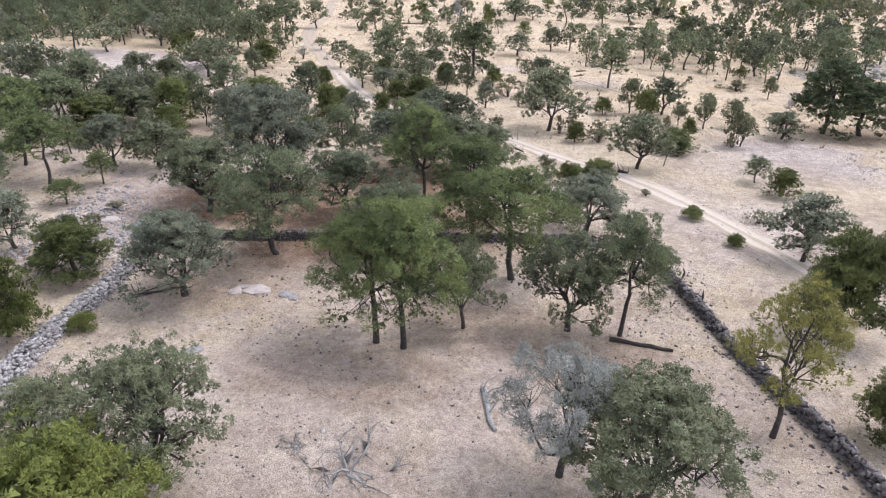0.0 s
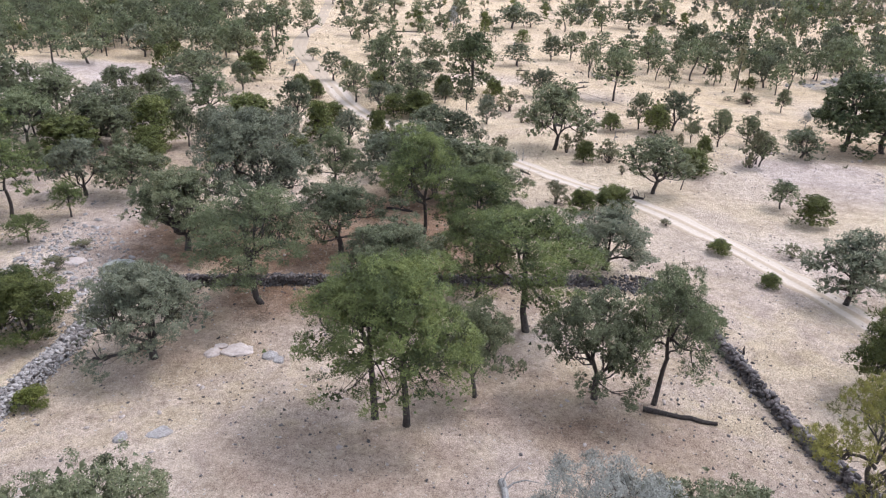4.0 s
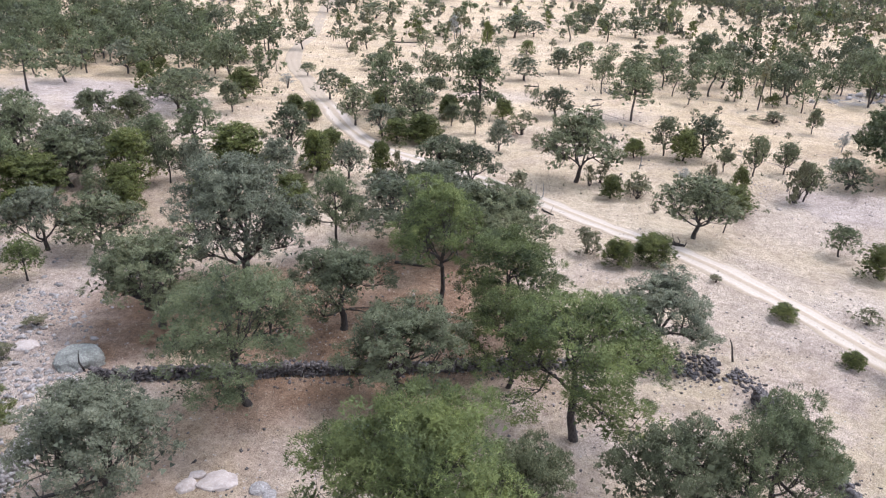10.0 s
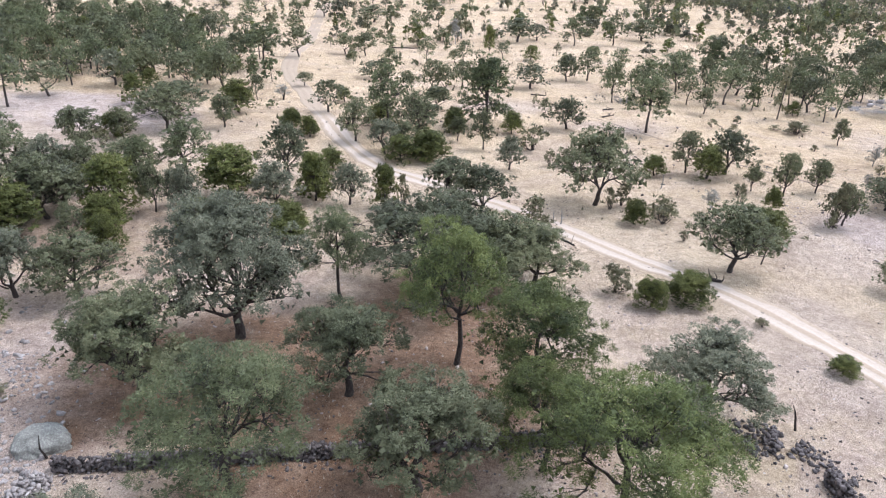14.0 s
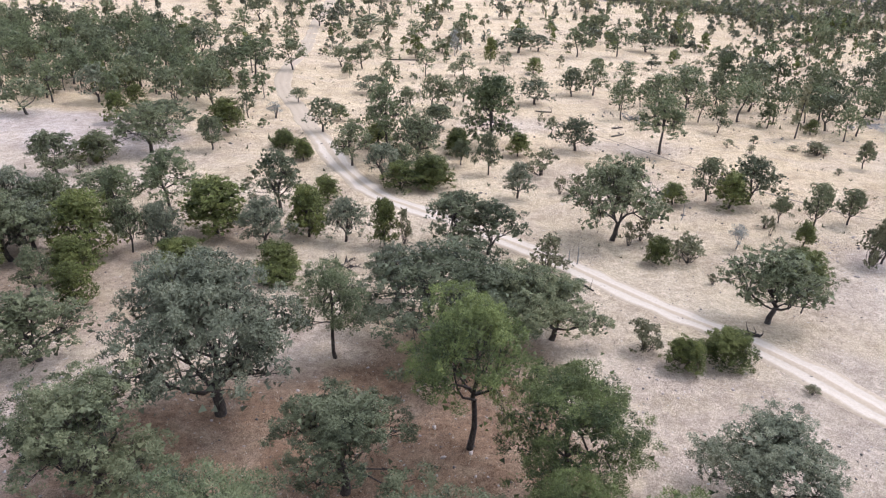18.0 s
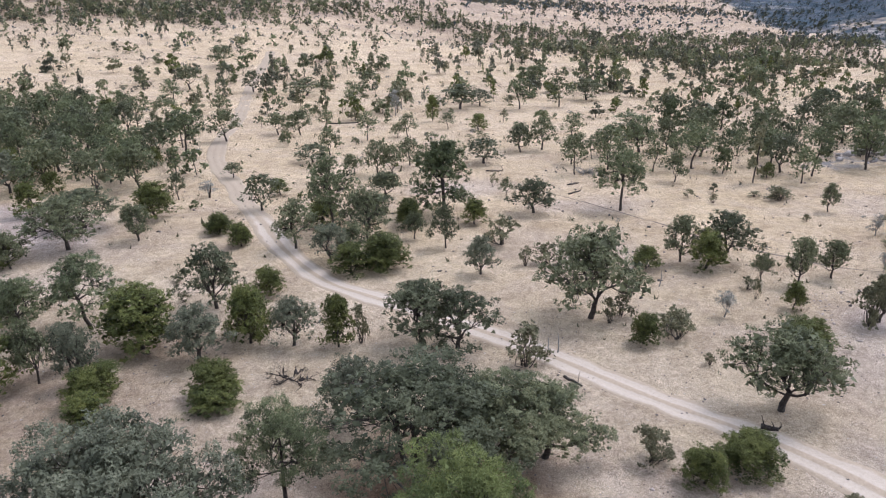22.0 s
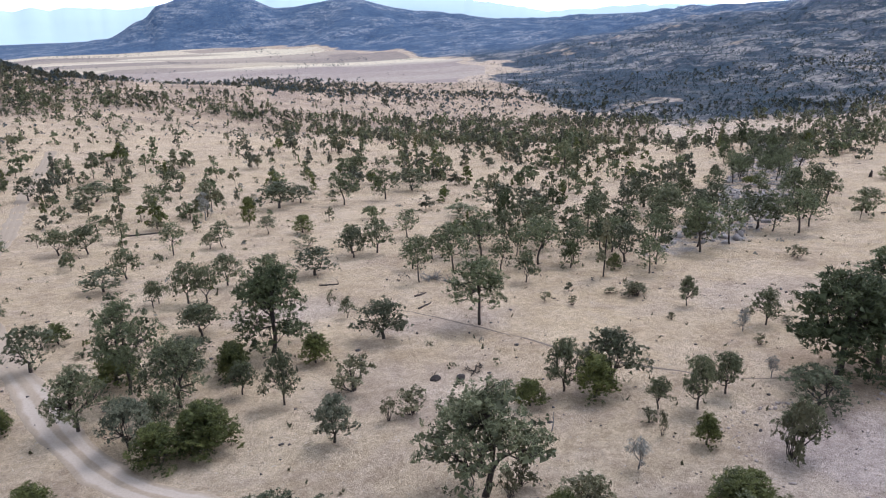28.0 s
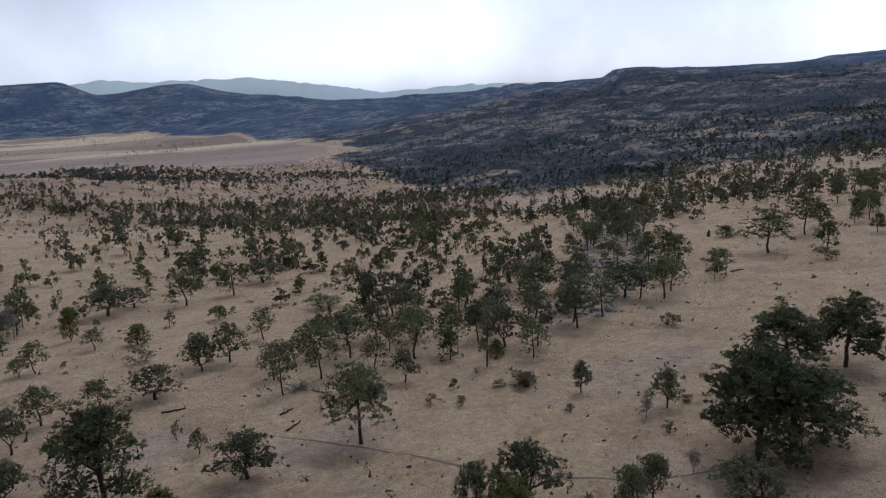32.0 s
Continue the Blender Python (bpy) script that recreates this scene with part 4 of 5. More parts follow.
plant("oak", 65.3, 223.7, 3.1, 9.1)
plant("oak", 65.7, 183.4, 6.5, 8.5)
plant("pine", 50.1, 170.9, 6.1, 4.9)
plant("pine", 65.1, 170.5, 8.2, 5.6)
plant("pine", 72.9, 172.9, 8.1, 5.5)
plant("darkoak", 73.3, 165.6, 7.4, 6.6)
plant("pine", 77.1, 161.3, 9.6, 6.0)
plant("pine", 93.4, 168.9, 10.6, 7.0)
plant("pine", 100.8, 167.9, 9.5, 6.4)
plant("darkoak", 114.9, 174.6, 7.6, 8.7)
plant("pine", 119.3, 167.6, 9.5, 9.0)
plant("pine", 106.2, 193.9, 9.0, 7.6)
plant("oak", 90.7, 200.2, 7.0, 6.3)
plant("juniper", 68.6, 162.2, 2.9, 2.6)
plant("shrub", 103.0, 154.1, 2.3, 2.8)
plant("oak", -24.6, 294.2, 6.0, 12.9)
plant("darkoak", -43.6, 302.9, 7.6, 7.5)
plant("pine", -38.0, 343.2, 7.1, 5.6)
plant("baretree", 4.0, 249.7, 7.6, 3.2)
plant("pine", -8.4, 266.5, 8.2, 5.4)
plant("oak", -4.5, 278.1, 2.7, 2.8)
plant("juniper", 16.0, 258.0, 4.0, 4.1)
plant("oak", -60.6, 249.5, 6.8, 6.5)
plant("oak", -66.4, 307.9, 8.7, 10.2)
plant("oak", -63.4, 362.1, 8.9, 11.3)
plant("pine", -65.6, 279.0, 7.7, 6.6)
plant("densepine", 63.3, 112.2, 12.5, 10.3)
plant("densepine", 69.2, 111.4, 10.0, 11.9)
plant("densepine", 88.5, 124.1, 10.8, 11.1)
plant("densepine", 98.5, 120.1, 10.4, 10.1)
plant("oak", 149.6, 175.0, 6.1, 7.2)
plant("shrub", 174.6, 161.5, 3.5, 5.8)
plant("shrub", 102.6, 152.6, 2.3, 2.7)
plant("juniper", 198.1, 204.8, 3.4, 6.0)
plant("pine", 178.5, 179.0, 12.3, 13.8)
plant("pine", 205.7, 183.5, 13.1, 10.0)
plant("oak", 165.1, 204.1, 3.7, 4.6)
plant("oak", 29.4, 198.1, 6.1, 5.5)
plant("shrub", 22.1, 208.6, 2.7, 5.5)
plant("juniper", 13.7, 238.7, 7.4, 3.3)
plant("pine", 42.0, 174.2, 9.2, 6.2)
plant("pine", 36.5, 180.6, 6.1, 5.3)
plant("pine", 51.0, 181.5, 9.6, 7.2)
plant("pine", 58.6, 172.1, 9.3, 8.0)
plant("pine", 76.3, 173.9, 7.5, 7.0)
plant("pine", 72.2, 157.0, 6.5, 4.8)
plant("pine", 90.9, 165.4, 10.6, 8.1)
plant("darkoak", 112.1, 210.4, 9.8, 8.9)
plant("pine", 82.3, 191.4, 8.9, 6.1)
plant("pine", 115.8, 171.2, 8.8, 6.1)
plant("juniper", 27.4, 68.9, 1.5, 2.1)
plant("shrub", 24.1, 75.9, 0.8, 1.2)
plant("juniper", 29.4, 61.6, 1.3, 1.7)
plant("shrub", 34.6, 68.4, 1.4, 2.5)
plant("pine", 40.5, 83.8, 3.5, 3.6)
plant("shrub", 13.0, 82.4, 2.8, 2.9)
plant("juniper", 15.5, 79.4, 2.8, 3.0)
plant("juniper", 19.1, 80.4, 3.0, 4.0)
plant("juniper", -19.7, 95.6, 3.2, 4.0)
plant("juniper", -29.8, 95.4, 3.4, 3.6)
plant("brightpine", -29.7, 99.0, 2.1, 2.6)
plant("shrub", 40.8, 58.1, 3.2, 3.6)
plant("juniper", 41.5, 78.5, 3.5, 4.1)
plant("shrub", -33.3, 58.8, 1.4, 2.3)
plant("shrub", -33.3, 63.4, 0.9, 1.6)
plant("oak", 1.8, 83.8, 6.9, 8.8)
plant("oak", -2.7, 159.6, 5.0, 5.7)
plant("darkoak", -5.3, 146.9, 3.6, 6.3)
plant("oak", -1.5, 309.7, 6.1, 7.6)
plant("pine", 42.4, 255.9, 9.3, 8.3)
plant("oak", 68.3, 270.0, 6.9, 12.0)
plant("pine", 55.7, 258.8, 8.9, 7.9)
plant("greyoak", -33.8, 102.2, 4.5, 3.1)
plant("oak", -51.1, 130.4, 5.0, 4.3)
plant("juniper", -27.6, 142.1, 3.0, 3.7)
plant("oak", -47.0, 137.7, 7.6, 10.0)
plant("brightpine", -43.8, 70.8, 8.1, 7.5)
plant("brightpine", -38.8, 64.7, 2.7, 3.5)
plant("greyoak", -37.5, 53.1, 5.6, 5.5)
plant("brightpine", -49.5, 76.5, 8.6, 7.6)
plant("brightpine", -54.0, 84.0, 8.6, 8.0)
plant("pine", -52.0, 90.5, 8.4, 7.6)

# the thick wood up on the left and the grove along the ravine, tree by tree
def grove(count, seed, box, gap, want, kinds, tall):
    r = np.random.default_rng(seed)
    made = 0
    for _ in range(count * 14):
        x, y = r.uniform(box[0], box[1]), r.uniform(box[2], box[3])
        k, h, f = kinds[r.integers(len(kinds))], r.uniform(*tall), r.uniform(0.75, 1.05)
        if made < count and want(x, y) and all((x - px) ** 2 + (y - py) ** 2 > (gap + pw * 0.3) ** 2 for px, py, pw in planted):
            h = h * 0.62 if k == "juniper" else h
            plant(k, round(x, 1), round(y, 1), h, h * f if "pine" not in k else h * f * 0.78)
            made += 1


grove(66, 3, (-118, -40, 84, 172), 2.4, lambda x, y: not (116 < y < 166 and x > -84) and x < -44 - 0.12 * (y - 84) + 6 * math.sin(y * 0.13) and y > 84 - 0.35 * (x + 44), ("pine", "oak", "pine", "juniper", "greyoak", "oak"), (5.5, 9.5))
grove(150, 7, (-128, -44, 146, 262), 1.0, lambda x, y: y > 166 and x < -43 - 0.36 * (y - 172) + 4 * math.sin(y * 0.2) and x > -130, ("pine", "oak", "pine", "juniper", "pine", "darkoak"), (5.5, 9.5))
grove(14, 6, (-70, -42, 60, 88), 2.6, lambda x, y: x < -43, ("juniper", "oak", "pine"), (4.5, 7.5))
grove(66, 4, (35, 245, 160, 316), 1.6, lambda x, y: bool(inside(GROVE, x, y)), ("pine", "pine", "darkoak", "pine", "oak", "densepine"), (4.5, 9.5))
grove(26, 8, (178, 300, 165, 240), 2.0, lambda x, y: not inside(TONGUE, x, y) and y < 168 + 0.45 * (x - 178) and x > 186 + 0.2 * (y - 168), ("pine", "oak", "pine", "densepine"), (5.0, 9.5))

# ---- the woods beyond, far too many to count ----
def low_tree(rng, h, w, blades, size, hearts, trunk=True, cone=False):
    """A far tree: a few pads of blades over a dome or up a cone, with a thin trunk below."""
    n = rng.integers(9, 14)
    low = rng.uniform(-0.05, 0.14) if trunk else 0.1
    f = np.sqrt((np.arange(n) + 0.5) / n) * rng.uniform(0.8, 1.1, n)
    a = np.arange(n) * 2.4 + rng.normal(size=n) * 0.5
    pr = w * rng.uniform(0.15, 0.23, n)
    if cone:
        z = np.linspace(0.0, 1.0, n) ** 1.1
        f, up = (1.05 - 0.9 * z) * rng.uniform(0.4, 0.8, n), low + 0.12 + (0.78 - low) * z
    else:
        up = low + (1 - low) * (0.82 - 0.74 * f**2 + rng.normal(size=n) * 0.07)
    c = np.stack([np.cos(a) * f * (w / 2 - pr * 0.7), np.sin(a) * f * (w / 2 - pr * 0.7), h * up], 1)
    c[:, :2] += rng.normal(size=2) * 0.05 * w
    outs = unit(c - (0, 0, h * low))
    v, f, tone = leaves(c, pr, outs, blades, size, rng, 1.5, 0.2, 0.4, 5, w * 0.03, 0.45)
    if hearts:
        v, f, tone = stacked((v, f, tone), inner_shade_leaves(rng, c[:hearts], pr[:hearts], 3, 0.5))
    if not trunk:
        return v, f, tone
    tv, tf = tube([(0, 0, -0.5), (rng.normal() * 0.05 * w, rng.normal() * 0.05 * w, h * 0.7)], (0.014 * h + 0.04, 0.008 * h + 0.02), 3)
    tf = np.concatenate([tf[:, :3], tf[:, [0, 2, 3]]])
    return np.concatenate([v, tv]), np.concatenate([f, tf + len(v)]), np.concatenate([tone, np.full(len(tv), 0.5)])


def scatter(name, spots, rng, protos, mats, trunk_faces, label, dz=0.0):
    """All trees of one wood in one mesh."""
    vs, fs, ms, ts, base = [], [], [], [], 0
    z = height(spots[:, 0], spots[:, 1])
    for (x, y, s), zz in zip(spots, z):
        v, f, tone = protos[rng.integers(len(protos))]
        t = rng.uniform(0, 2 * math.pi)
        c, q = math.cos(t) * s, math.sin(t) * s
        vs.append(np.stack([v[:, 0] * c - v[:, 1] * q + x, v[:, 0] * q + v[:, 1] * c + y, v[:, 2] * s * rng.uniform(0.75, 1.25) + zz + dz], 1))
        fs.append(f + base)
        ts.append(tone * 0.6 + 0.4 * rng.random())
        m = np.full(len(f), rng.integers(len(mats) - 1), np.int32)
        if trunk_faces:
            m[-trunk_faces:] = len(mats) - 1
        ms.append(m)
        base += len(v)
    me = crown_mesh(name, np.concatenate(vs), np.concatenate(fs), np.concatenate(ts), mats[0])
    for mat in mats[1:]:
        me.materials.append(mat)
    me.polygons.foreach_set("material_index", np.concatenate(ms))
    me.polygons.foreach_set("use_smooth", np.ones(len(me.polygons), bool))
    return tagged(new(name, me), label, "woodland", kind="stuff")


def spread(rng, count, az0, az1, r0, r1, want):
    """Random places by direction and distance, kept where want(x, y, az, r) is high."""
    az = rng.uniform(az0, az1, count)
    r = np.sqrt(rng.uniform(r0 * r0, r1 * r1, count))
    x, y = -2 + r * np.sin(np.radians(az)), 73 + r * np.cos(np.radians(az))
    ok = rng.random(count) < want(x, y, az, r)
    return x[ok], y[ok]


def clear_of_planted(x, y, gap=3.0):
    ok = np.ones(len(x), bool)
    for px, py, pw in planted:
        ok &= np.hypot(x - px, y - py) > gap + pw * 0.5
    return ok


rng = np.random.default_rng(5)
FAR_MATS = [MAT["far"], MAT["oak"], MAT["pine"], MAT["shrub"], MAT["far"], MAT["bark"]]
TREE_MATS = [MAT["far"], MAT["pine"], MAT["oak"], MAT["oak"], MAT["shrub"], MAT["pine"], MAT["far"], MAT["juniper"], MAT["bark"]]
mid_protos = [low_tree(rng, rng.uniform(4.5, 8), rng.uniform(5.0, 8.2), 500, 0.44, 13) for _ in range(13)] + [low_tree(rng, rng.uniform(5, 8.5), rng.uniform(3.4, 5.2), 440, 0.42, 12, True, True) for _ in range(6)] + [low_tree(rng, rng.uniform(1.4, 3.0), rng.uniform(2.0, 3.8), 150, 0.3, 8) for _ in range(8)]


def savanna(x, y, az, r):
    d = 0.36 + 0.55 * lattice_noise(x, y, 60, 12)
    grove = np.where(inside(GROVE, x, y), 0.2, 0.0)
    left = ease(-44 - x - 0.36 * (y - 172), 0, 8) * ease(y, 160, 175) * ease(288 - y, 0, 24)
    right = ease(az, 42, 50) * ease(r - 8 * np.clip(az - 44, 0, 14), 205, 240)
    glade = ease(az, 47, 50) * ease(300 - r, 0, 20)
    open_ = ease(x - 20, 0, 20) * ease(150 + 0.30 * (x - 40) - y, 0, 8)
    d = np.where(y < 200, d * 0.25, d) * (1 - 0.92 * glade) * np.where((y < 166) & (x < -38) & (x > -84), 0.2, 1)
    d = np.where(inside(TONGUE, x, y), 0, d) * np.where((y > 270) & (x < -60), 0.75, 1)
    right = np.where(inside(TONGUE, x, y) | inside(CLEARING, x, y), 0.04, right)
    near_road = np.interp(y, ROAD[:, 1], ROAD[:, 0])
    d = d * ease(np.abs(x - near_road), 4, 6)
    return np.clip(np.maximum.reduce([d * (1 - 0.95 * open_), grove, 0.95 * left, 0.45 * right]), 0, 1) * ease(y - 0.0 * x, 128, 136)


x, y = spread(rng, 3500, -48, 78, 70, 330, savanna)
ok = clear_of_planted(x, y) & (np.abs(x - np.interp(y, ROAD[:, 1], ROAD[:, 0])) > 5)
spots = np.stack([x[ok], y[ok], np.clip(rng.lognormal(-0.22, 0.32, ok.sum()), 0.35, 1.4)], 1)
scatter("savanna_trees", spots, rng, mid_protos, TREE_MATS, 6, "scattered pines and oaks over dry grassland")

x, y = spread(rng, 2600, -40, 72, 50, 300, lambda x, y, az, r: 0.2 + 0.5 * lattice_noise(x, y, 26, 39))
ok = clear_of_planted(x, y, 1.0) & (np.abs(x - np.interp(y, ROAD[:, 1], ROAD[:, 0])) > 4) & (y > 100)
spots = np.stack([x[ok], y[ok], np.clip(rng.lognormal(-0.2, 0.45, ok.sum()), 0.3, 1.8)], 1)
bush_protos = [low_tree(rng, rng.uniform(0.5, 1.2), rng.uniform(0.9, 2.0), 60, 0.17, 5, False) for _ in range(8)]
scatter("low_bushes", spots, rng, bush_protos, [MAT["shrub"], MAT["oak"], MAT["shrub"], MAT["juniper"], MAT["twigs"], MAT["bark"]], 0, "low dry bushes dotted over the grassland")

x, y = spread(rng, 5200, -34, 72, 85, 460, lambda x, y, az, r: 0.9 * ease(lattice_noise(x, y, 24, 52) + 0.6 * lattice_noise(x, y, 8, 53) + 0.25 * ease(-30 - x, 0, 40), 0.12, 0.5) * np.where(inside(TONGUE, x, y) | inside(CLEARING, x, y), 0.1, 1.0))
ok = clear_of_planted(x, y, 0.5) & (np.abs(x - np.interp(y, ROAD[:, 1], ROAD[:, 0])) > 4) & (y > 165)
spots = np.stack([x[ok], y[ok], np.clip(rng.lognormal(0.0, 0.4, ok.sum()), 0.4, 2.0)], 1)
scrub_protos = [low_tree(rng, rng.uniform(0.5, 1.0), rng.uniform(1.8, 3.6), 64, 0.24, 0, False) for _ in range(8)]
scatter("dry_scrub", spots, rng, scrub_protos, [MAT["dry_scrub"], MAT["dry_scrub"], MAT["shrub"], MAT["bark"]], 0, "leafless grey scrub and brush between the trees")

far_protos = [low_tree(rng, rng.uniform(4, 7), rng.uniform(4.4, 7.2), 96, 0.76, 7) for _ in range(13)] + [low_tree(rng, rng.uniform(5, 8), rng.uniform(3.4, 5), 90, 0.7, 6, True, True) for _ in range(6)]
remote_protos = [low_tree(rng, rng.uniform(3.5, 6), rng.uniform(4.5, 7), 24, 1.4, 3) for _ in range(10)]


def creek(x, y, az, r):
    """The dark belt of trees along the stream bed, with the woods that climb from it."""
    belt = np.where(inside(CREEK, x + 20 * lattice_noise(x, y, 30, 15), y + 24 * lattice_noise(x, y, 24, 35)), 0.75 + 0.8 * lattice_noise(x, y, 40, 36), 0.0)
    foot = ease(az, 30, 34) * ease(r, 275, 300) * ease(470 - r - 10 * (az - 34), 0, 50) * np.where(inside(CLEARING, x, y), 0.02, 0.3)
    hill = ease(-1 - az + 5 * lattice_noise(x, y, 60, 19), 0, 4) * ease(r, 425, 450) * ease(760 - r, 0, 60) * (0.55 + 0.8 * lattice_noise(x, y, 70, 20))
    return np.clip(np.maximum.reduce([belt, foot, hill]), 0, 1)


def valley(x, y, az, r):
    n = lattice_noise(x, y, 70, 14)
    far_row = np.where(inside(HEDGE, x + 30 * n, y + 30 * n), 0.6, 0.0)
    d = 0.26 + 0.36 * n + 0.12 * ease(420 - r, 0, 60)
    fields = ease(r, 1040, 1060) * ease(27 - az, 0, 2)
    left = 0.32 * ease(-6 - az, 0, 6) * ease(620 - r, 0, 60)
    right = ease(az, 28, 36) * ease(r, 380, 430)
    d = np.maximum.reduce([d, 0.7 * far_row, 0.8 * left, (0.55 + 1.0 * lattice_noise(x, y, 80, 16)) * right])
    return np.clip(d * (1 - 0.97 * fields), 0, 1)


def slope_woods(x, y, az, r):
    """Trees that climb from the ravine up the foot of the wooded hill."""
    d = (0.4 + 1.1 * lattice_noise(x, y, 70, 37) + 0.5 * lattice_noise(x, y, 28, 38)) * ease(az - np.interp(r, (270, 380, 500, 680), (46, 40, 34, 30)), 0, 5)
    return np.clip(np.where(inside(CLEARING, x, y) | inside(TONGUE, x, y), 0.03, d), 0, 1)


def west_hill(x, y, az, r):
    """The thick wood on the hill to the north-west."""
    return np.clip(0.8 + 0.9 * lattice_noise(x, y, 60, 45), 0, 1) * ease(np.interp(r, (300, 450, 780), (-17, -5, -2)) - az + 8 * lattice_noise(x, y, 50, 46), 0, 4) * ease(r, 400, 432)


x, y = spread(rng, 13000, -45, 76, 330, 1000, valley)
cx, cy = spread(rng, 7600, -26, 44, 262, 760, creek)
fx, fy = spread(rng, 5200, 2, 37, 640, 1260, lambda x, y, az, r: np.where(inside(HEDGE, x, y), 0.75 + 0.8 * lattice_noise(x, y, 60, 23), 0.0))
gx, gy = spread(rng, 4200, 27, 78, 270, 680, slope_woods)
wx, wy = spread(rng, 5600, -44, 1, 390, 780, west_hill)
gx, gy = np.r_[gx, wx], np.r_[gy, wy]
cx, cy = np.r_[cx, fx, gx], np.r_[cy, fy, gy]
spots = np.stack([np.r_[x, cx], np.r_[y, cy], np.clip(np.r_[rng.lognormal(-0.35, 0.32, len(x)), rng.lognormal(-0.22, 0.28, len(cx))], 0.4, 1.5)], 1)
x, y = spots[:, 0], spots[:, 1]
beyond = np.hypot(x + 2, y - 73) > 600
bx, by = spread(rng, 11000, -34, 33, 320, 1060, lambda x, y, az, r: 0.34 + 0.8 * lattice_noise(x, y, 60, 44))
small = np.stack([bx, by, np.clip(rng.lognormal(-1.05, 0.3, len(bx)), 0.2, 0.6)], 1)
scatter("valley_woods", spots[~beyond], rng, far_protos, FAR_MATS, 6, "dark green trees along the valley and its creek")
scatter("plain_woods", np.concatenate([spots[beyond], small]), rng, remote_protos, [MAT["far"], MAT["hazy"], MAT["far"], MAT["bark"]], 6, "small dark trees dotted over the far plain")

clump_protos = [low_tree(rng, rng.uniform(4, 6), rng.uniform(5, 8), 22, 1.15, 0, False) for _ in range(10)]


def hills(x, y, az, r):
    woods = lattice_noise(x, y, 130, 9) + 0.6 * lattice_noise(x, y, 48, 10)
    hillside = ease(wood_edge(x, y, az, r), 0, 1.5) * ease(r, 500, 600)
    return np.clip(hillside * (0.12 + ease(woods + 0.58 + 0.5 * ease(r, 1500, 1900) * ease(30 - az, 0, 10), 0.0, 0.28)), 0, 1)


def hedges(x, y, az, r):
    """Rows of trees between the fields, and the farm groves below the mesa."""
    line = lattice_noise(x * 0.35, y, 210, 17) + 0.25 * lattice_noise(x, y, 80, 18)
    row = ease(0.03 - np.abs(line), 0, 0.02) * (lattice_noise(x, y, 160, 24) > -0.1) * 0.8
    foot = ease(r, 2050, 2250) * (0.18 + 0.7 * lattice_noise(x, y, 90, 25))
    return np.clip(np.maximum(row, foot) * ease(-wood_edge(x, y, az, r), -2, 0), 0.006, 1)


x, y = spread(rng, 22000, -30, 76, 480, 1500, hills)
hx, hy = spread(rng, 16000, -32, 25, 1060, 2440, hedges)
x, y = np.r_[x, hx], np.r_[y, hy]
spots = np.stack([x, y, np.clip(rng.lognormal(-0.5, 0.3, len(x)), 0.3, 1.0)], 1)
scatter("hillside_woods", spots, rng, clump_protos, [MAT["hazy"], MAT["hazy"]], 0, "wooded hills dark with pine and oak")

# ---- stones, walls, logs ----
def stone_shape(rng, flat=0.7):
    """A broken angular block."""
    bm = bmesh.new()
    for _ in range(13):
        d = rng.normal(size=3)
        d = d / np.abs(d).max() ** 0.7 / np.linalg.norm(d) ** 0.3
        bm.verts.new(d * rng.uniform(0.4, 0.6) * (1, 1, flat))
    bmesh.ops.convex_hull(bm, input=bm.verts)
    bmesh.ops.delete(bm, geom=[v for v in bm.verts if not v.link_faces], context="VERTS")
    bmesh.ops.triangulate(bm, faces=bm.faces)
    bm.verts.index_update()
    v = np.array([p.co[:] for p in bm.verts])
    f = np.array([[p.index for p in t.verts] for t in bm.faces], np.int32)
    bm.free()
    return v, f


stone_rng = np.random.default_rng(11)
STONES = [stone_shape(stone_rng, stone_rng.uniform(0.55, 0.85)) for _ in range(10)]


def laid(v, x, y, z, s, rng):
    """A stone's points, turned and set down."""
    m = Euler((rng.normal() * 0.35, rng.normal() * 0.35, rng.uniform(0, 6.28))).to_matrix()
    sx = s * np.array((rng.uniform(0.85, 1.5), rng.uniform(0.75, 1.1), rng.uniform(0.8, 1.15)))
    return (v * sx) @ np.array(m).T + (x, y, z)


